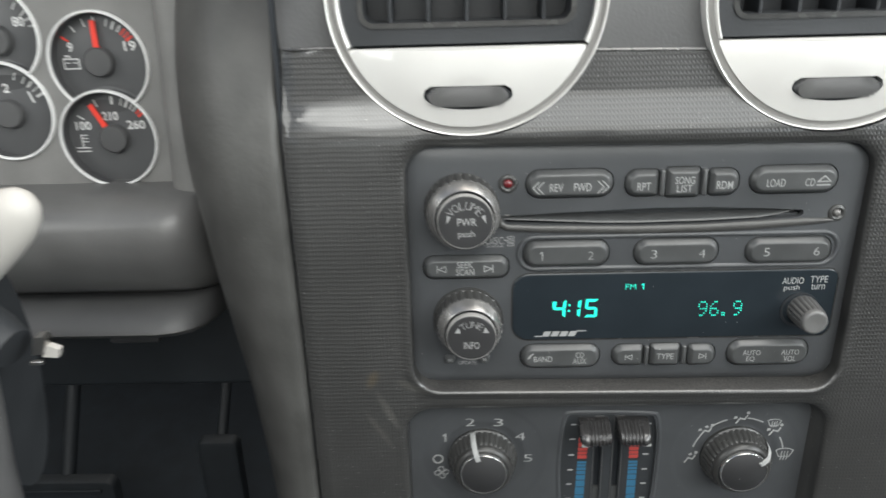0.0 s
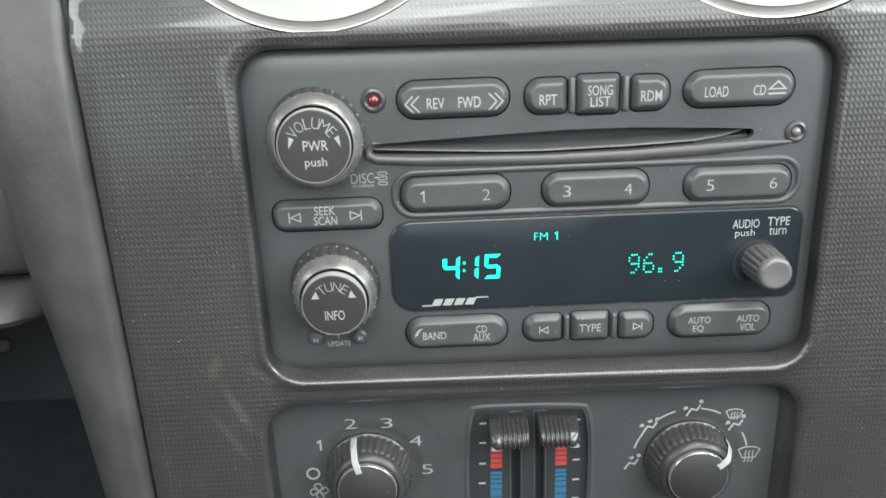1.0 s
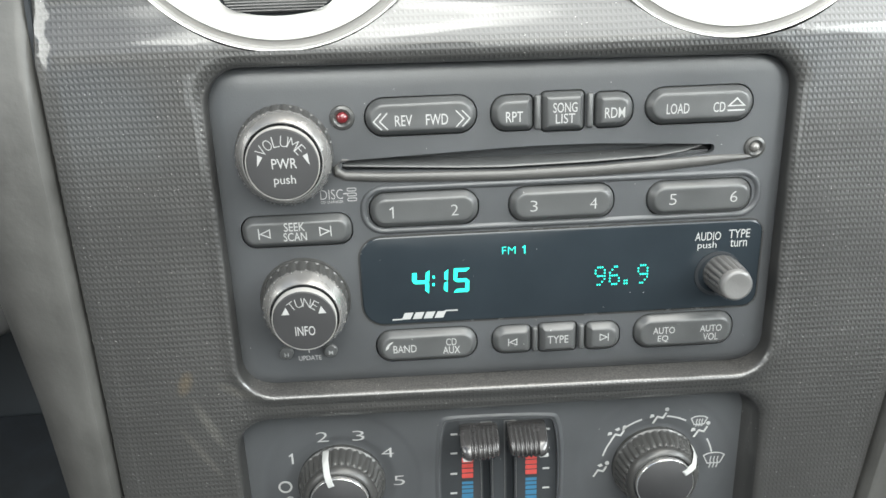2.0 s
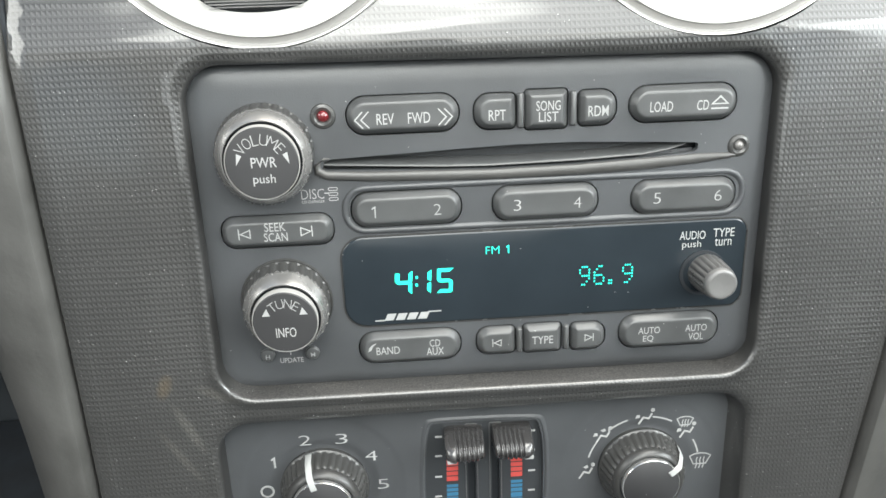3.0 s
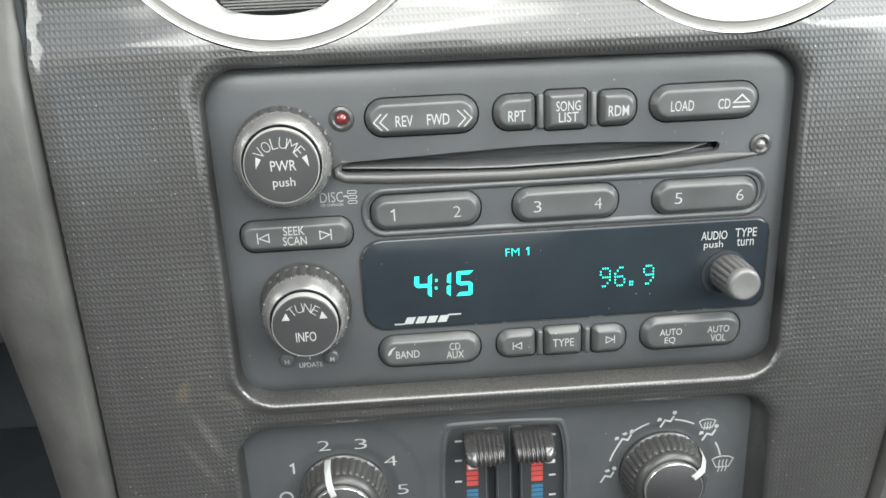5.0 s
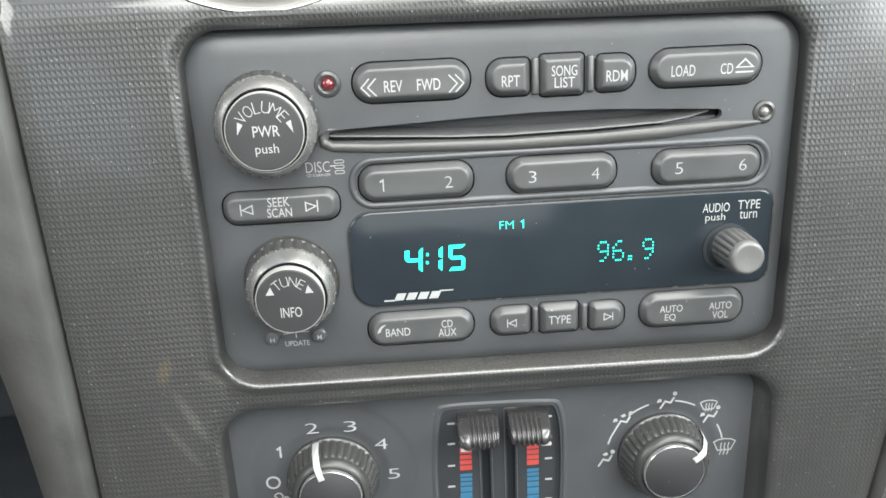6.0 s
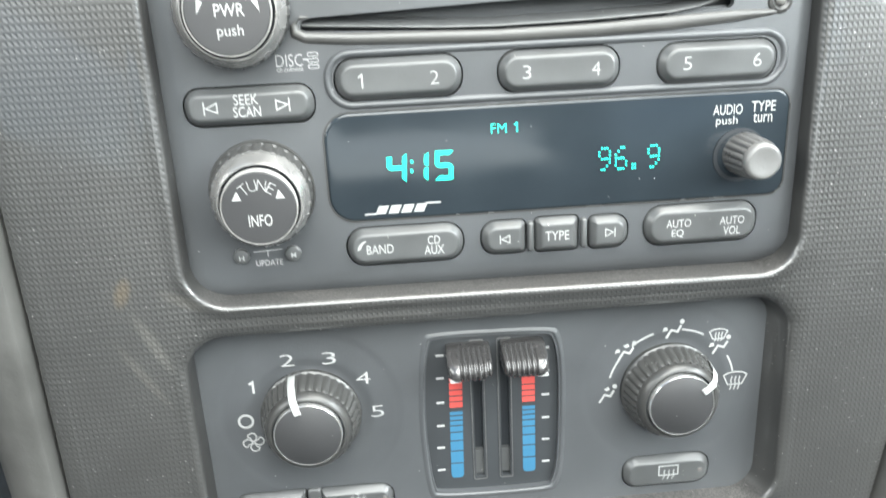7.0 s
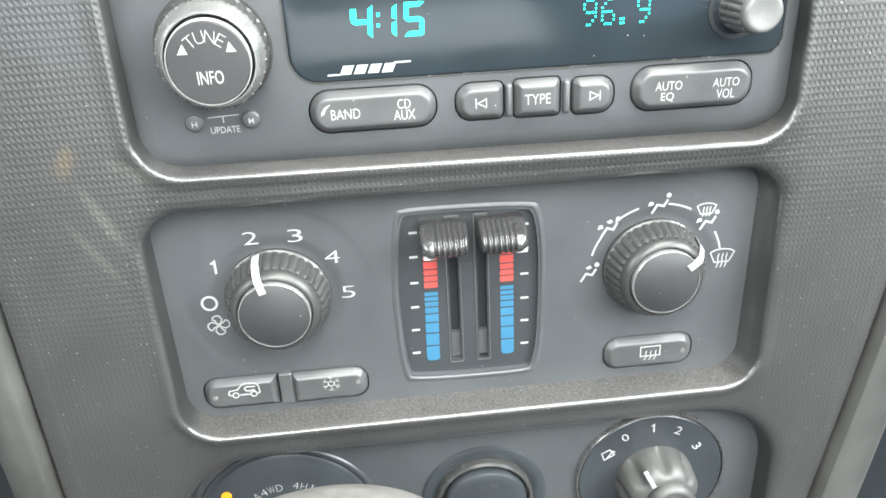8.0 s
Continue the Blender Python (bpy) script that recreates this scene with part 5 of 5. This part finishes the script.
    bolster = thing("passenger_dash", "dark dashboard panel on the passenger's side", "dashboard panel", 430, 60, 40)
    part("panel", box(204, 760, 60, 90, -140, 190, 8), M_DASH, bolster)


build_dash()


# ---- instruments ----
def build_cluster():
    ob = thing("instrument_cluster", "dark instrument cluster with bright-ringed gauges", "instrument cluster", -280, 95, 80)
    PAIRS = (((-258.4, 82.6), (-260.7, 42.6)), ((-312.2, 97.6), (-313.4, 58.6)))

    def span(u, v, r):
        """The stretch of a circle about u, in degrees, that lies outside its twin about v."""
        d = math.hypot(v[0] - u[0], v[1] - u[1])
        mid, half = math.degrees(math.atan2(v[1] - u[1], v[0] - u[0])), math.degrees(math.acos(min(1, d / 2 / r)))
        return mid + half, mid + 360 - half

    holes = [arc(*u, 25.8, *span(u, v, 25.8), 50) + arc(*v, 25.8, *span(v, u, 25.8), 50) for u, v in PAIRS]
    part("bezel", plate([(-420, 10), (-224, 10), (-217, 60), (-213, 190), (-420, 190)], holes, lambda x, z: 91.0, back=9), M_BEZEL, ob)
    loops = [[(-227 + d + (z - 18) * 0.05, y, z) for d, y in ((0, 100), (0, 84), (1.5, 78), (5, 73), (10, 70.5), (17, 70), (24, 73), (30, 80), (33, 100))] for z in (12, 40, 80, 120, 190)]
    part("hood_side", rings(bmesh.new(), loops, True, True), M_BEZEL, ob)

    def gauge(cx, cz, fx, fz, needle, ticks, a0=0, a1=360):
        """A sunk dial: its ring at (cx, cz), its face a little deeper about (fx, fz)."""
        y = 98.0
        d = part("gauge", lathe((fx + cx) / 2, (fz + cz) / 2, [(27.6, 101), (27.6, y), (27.0, y - 0.2), (0.2, y)], 72), M_GAUGE, ob, "round black gauge in a bright ring")
        part("gauge_ring", ring_band(cx, cz, [(26.4, 91.3), (26.3, 89.6), (25.8, 88.9), (25.2, 89.0), (24.8, 89.8), (25.0, 91.0)], 80, None, a0, a1), M_GAUGE_RING, d)
        part("dial_wall", ring_band(cx, cz, [(25.1, 90.6), (24.7, 90.8), (25.2, 98.2)], 80, None, a0, a1), M_GAUGE, d)
        a = radians(needle)
        c, s = math.cos(a), math.sin(a)
        q = lambda r, t: (fx + r * c - t * s, fz + r * s + t * c)
        part("needle", prism([q(5, -1.4), q(21, -1.15), q(21, 1.15), q(5, 1.4)], y - 2.0, y - 3.2), M_NEEDLE, d)
        part("hub", lathe(fx, fz, [(7.8, y), (7.6, y - 3.4), (6.8, y - 4.4), (0.2, y - 4.6)], 36), M_DASH, d)
        for t, m, w in ticks:
            t = radians(t)
            c2, s2 = math.cos(t), math.sin(t)
            part("tick", stroke([(fx + 18.6 * c2, fz + 18.6 * s2), (fx + 22.4 * c2, fz + 22.4 * s2)], w, y - 0.35), m, d, smooth=False)
        return d, y - 0.3

    W, Rd = M_FIGURE, M_NEEDLE
    g, y = gauge(-258.4, 82.6, -260.6, 82.4, 89, [(145, Rd, 0.9), (125, W, 0.6), (106, W, 0.6), (90, W, 1.0), (72, W, 0.6), (62, W, 1.0), (53, W, 0.8), (46, Rd, 0.9), (40, Rd, 0.9), (34, Rd, 1.2)], *span(*PAIRS[0], 25.8))
    words(g, "9", -275.4, 90.1, 3.0, 5.0, y, W, 0.02)
    words(g, "19", -243.8, 90.0, 6.4, 5.0, y, W, 0.02)
    bm = stroke([(-280.2, 79.0), (-280.2, 84.0), (-272.2, 84.0), (-272.2, 79.0)], 0.6, y - 0.06, None, True)
    stroke([(-278.8, 84.6), (-278.8, 85.6), (-276.8, 85.6), (-276.8, 84.6)], 0.6, y - 0.06, bm)
    stroke([(-279, 82), (-277.2, 82)], 0.5, y - 0.06, bm)
    stroke([(-275.2, 82), (-273.4, 82)], 0.5, y - 0.06, bm)
    mark(g, bm, W)
    g, y = gauge(-260.7, 42.6, -260.5, 41.6, 117, [(146, W, 0.6), (112, W, 0.6), (86, W, 1.3), (72, W, 0.6), (64, W, 1.3), (56, W, 0.6), (50, W, 0.6), (44, Rd, 0.9), (38, Rd, 1.2)])
    words(g, "100", -277.0, 48.6, 8.4, 4.8, y, W, 0.02)
    words(g, "210", -261.4, 53.6, 8.6, 4.8, y, W, 0.02)
    words(g, "260", -248.0, 48.6, 9.8, 4.8, y, W, 0.02)
    bm = stroke([(-279.2, 36.4), (-279.2, 43.6)], 0.6, y - 0.06)
    for z in (43.4, 41.6, 39.8):
        stroke([(-279.2, z), (-276.0, z)], 0.5, y - 0.06, bm)
    stroke([(-283.0, 36.4), (-275.6, 36.4)], 0.6, y - 0.06, bm)
    stroke([(-283.0, 34.4), (-275.6, 34.4)], 0.6, y - 0.06, bm)
    mark(g, bm, W)
    g, y = gauge(-312.2, 97.6, -312.0, 94.6, 150, [(40, W, 0.6), (30, W, 0.6), (20, W, 0.6), (55, W, 0.6)], *span(*PAIRS[1], 25.8))
    words(g, "80", -299.6, 103.6, 6.2, 5.0, y, W, 0.02)
    g, y = gauge(-313.4, 58.6, -315.0, 56.3, 160, [(58, W, 0.6), (48, W, 1.0), (38, W, 0.6), (28, W, 1.2), (72, W, 0.6)])
    words(g, "2", -314.5, 69.8, 3.4, 4.8, y, W, 0.02)
    bm = stroke([(-301.0, 62.0), (-303.0, 67.6)], 1.0, y - 0.06)
    mark(g, bm, W)


build_cluster()


# ---- column, key, pedals and gear knob ----
def tube(path, radii, n=20):
    """A round bar through points, with its own radius (across, deep) at each."""
    bm = bmesh.new()
    pts = [Vector(p) for p in path]
    loops = []
    for k, p in enumerate(pts):
        t = (pts[min(k + 1, len(pts) - 1)] - pts[max(k - 1, 0)]).normalized()
        u = t.cross(Vector((0, 1, 0))).normalized()
        v = u.cross(t)
        ra, rb = radii[k]
        loops.append([p + u * ra * math.cos(a) + v * rb * math.sin(a) for a in [math.tau * i / n for i in range(n)]])
    return rings(bm, loops, True, True)


def build_column():
    ob = thing("steering_column", "dark steering column shroud with ignition lock", "steering column", -290, -40, -40)
    part("shroud", rings(bmesh.new(), [[(x, y, z) for y, z in [(-35 + 22 * math.cos(a), -20 + 55 * math.sin(a) - q) for a in [math.tau * i / 28 for i in range(28)]]] for x, q in ((-380, 0), (-285, 0), (-268, 2), (-262, 6))], True, True), M_LOWER, ob)
    lock = part("ignition_lock", tube([(-268, -44, 6), (-252, -51, 0), (-243, -54, -4)], [(11, 11), (10.5, 10.5), (8, 8)]), M_LOWER, ob)
    key = thing("ignition_key", "worn metal key in the ignition lock", "key", -238, -55, -6)
    part("bow", prism([(-236.4, -6.6), (-234.2, 0.9), (-231.0, 1.2), (-229.8, -0.6), (-232.0, -6.2)], -50, -55), M_STEEL, key)
    part("shank", prism([(-233.0, -3.4), (-229.6, -3.2), (-226.2, -4.8), (-227.4, -8.4), (-232.8, -7.8)], -51, -54), M_LEVER, key)
    part("ring_tab", box(-238.6, -234.0, -54, -52, -11.6, -9.8, 0.5), M_STEEL, key)
    lever = thing("column_lever", "pale plastic column lever with rounded tip", "lever", -232, -50, 40)
    part("grip", tube([(-276, -46, 8), (-254, -49, 29), (-242, -50, 40), (-235, -50, 46.5), (-230, -50, 51), (-227, -50, 53.8), (-225.4, -50, 55.2)], [(10, 7), (11, 8), (11.5, 8), (11, 8), (9, 7), (6, 5), (2.4, 2)]), M_LEVER, lever)
    wheel = thing("steering_wheel", "dark vinyl steering wheel beside the column", "steering wheel", -262, -54, -60)
    part("rim", tube([(-262, -54, 10), (-262, -54, -20), (-267, -54, -60), (-272, -50, -110), (-290, -44, -170)], [(6, 6), (8, 8), (9, 9), (10, 10), (10, 10)]), M_DASH, wheel)


build_column()


def build_pedals():
    ob = thing("brake_pedal", "black rubber brake pedal with bright edge", "pedal", -510, 350, -440)
    part("pad", slab(-515, -425, 118, 62, 10, [(0, 362), (0, 352), (2, 349), (6, 348)]), M_RUBBER, ob)
    for i in range(5):
        part("rib", box(-560, -470, 345.5, 348.5, -452 + i * 11, -448 + i * 11, 0.8), M_RUBBER, ob)
    part("arm", tube([(-515, 360, -410), (-512, 430, -280), (-510, 560, -120), (-510, 815, -60)], [(8, 8), (8, 8), (8, 8), (8, 8)]), M_RUBBER, ob)
    ob = thing("accelerator_pedal", "tall black rubber accelerator pedal", "pedal", -336, 350, -400)
    part("pad", slab(-336, -410, 44, 132, 8, [(0, 362), (0, 352), (2, 349), (6, 348)]), M_RUBBER, ob)
    part("arm", tube([(-336, 360, -360), (-336, 430, -280), (-336, 560, -120), (-336, 815, -60)], [(6, 6), (6, 6), (6, 6), (6, 6)]), M_RUBBER, ob)


build_pedals()


def build_shifter():
    ob = thing("gear_lever", "pale grey grained gear lever knob before the switch panel", "gear lever", -55, -80, -300)
    part("knob", rings(bmesh.new(), [[(-47.5 + rx * math.cos(a), -84 + ry * math.sin(a), z - 5.0) for a in [math.tau * i / 48 for i in range(48)]] for z, rx, ry in ((-264.5, 13, 12), (-204, 18, 15), (-164, 26, 20), (-144, 33, 24), (-131, 36, 25), (-122.5, 34.5, 24), (-116.5, 29, 20), (-112.6, 20, 14), (-111.0, 10, 7), (-110.7, 3, 2))], True, True), M_SHIFT, ob)
    part("stem", tube([(-55, -80, -255), (-52, -60, -330), (-48, -20, -450), (-46, 10, -645)], [(7, 7), (7, 7), (8, 8), (9, 9)]), M_STEEL, ob)


build_shifter()
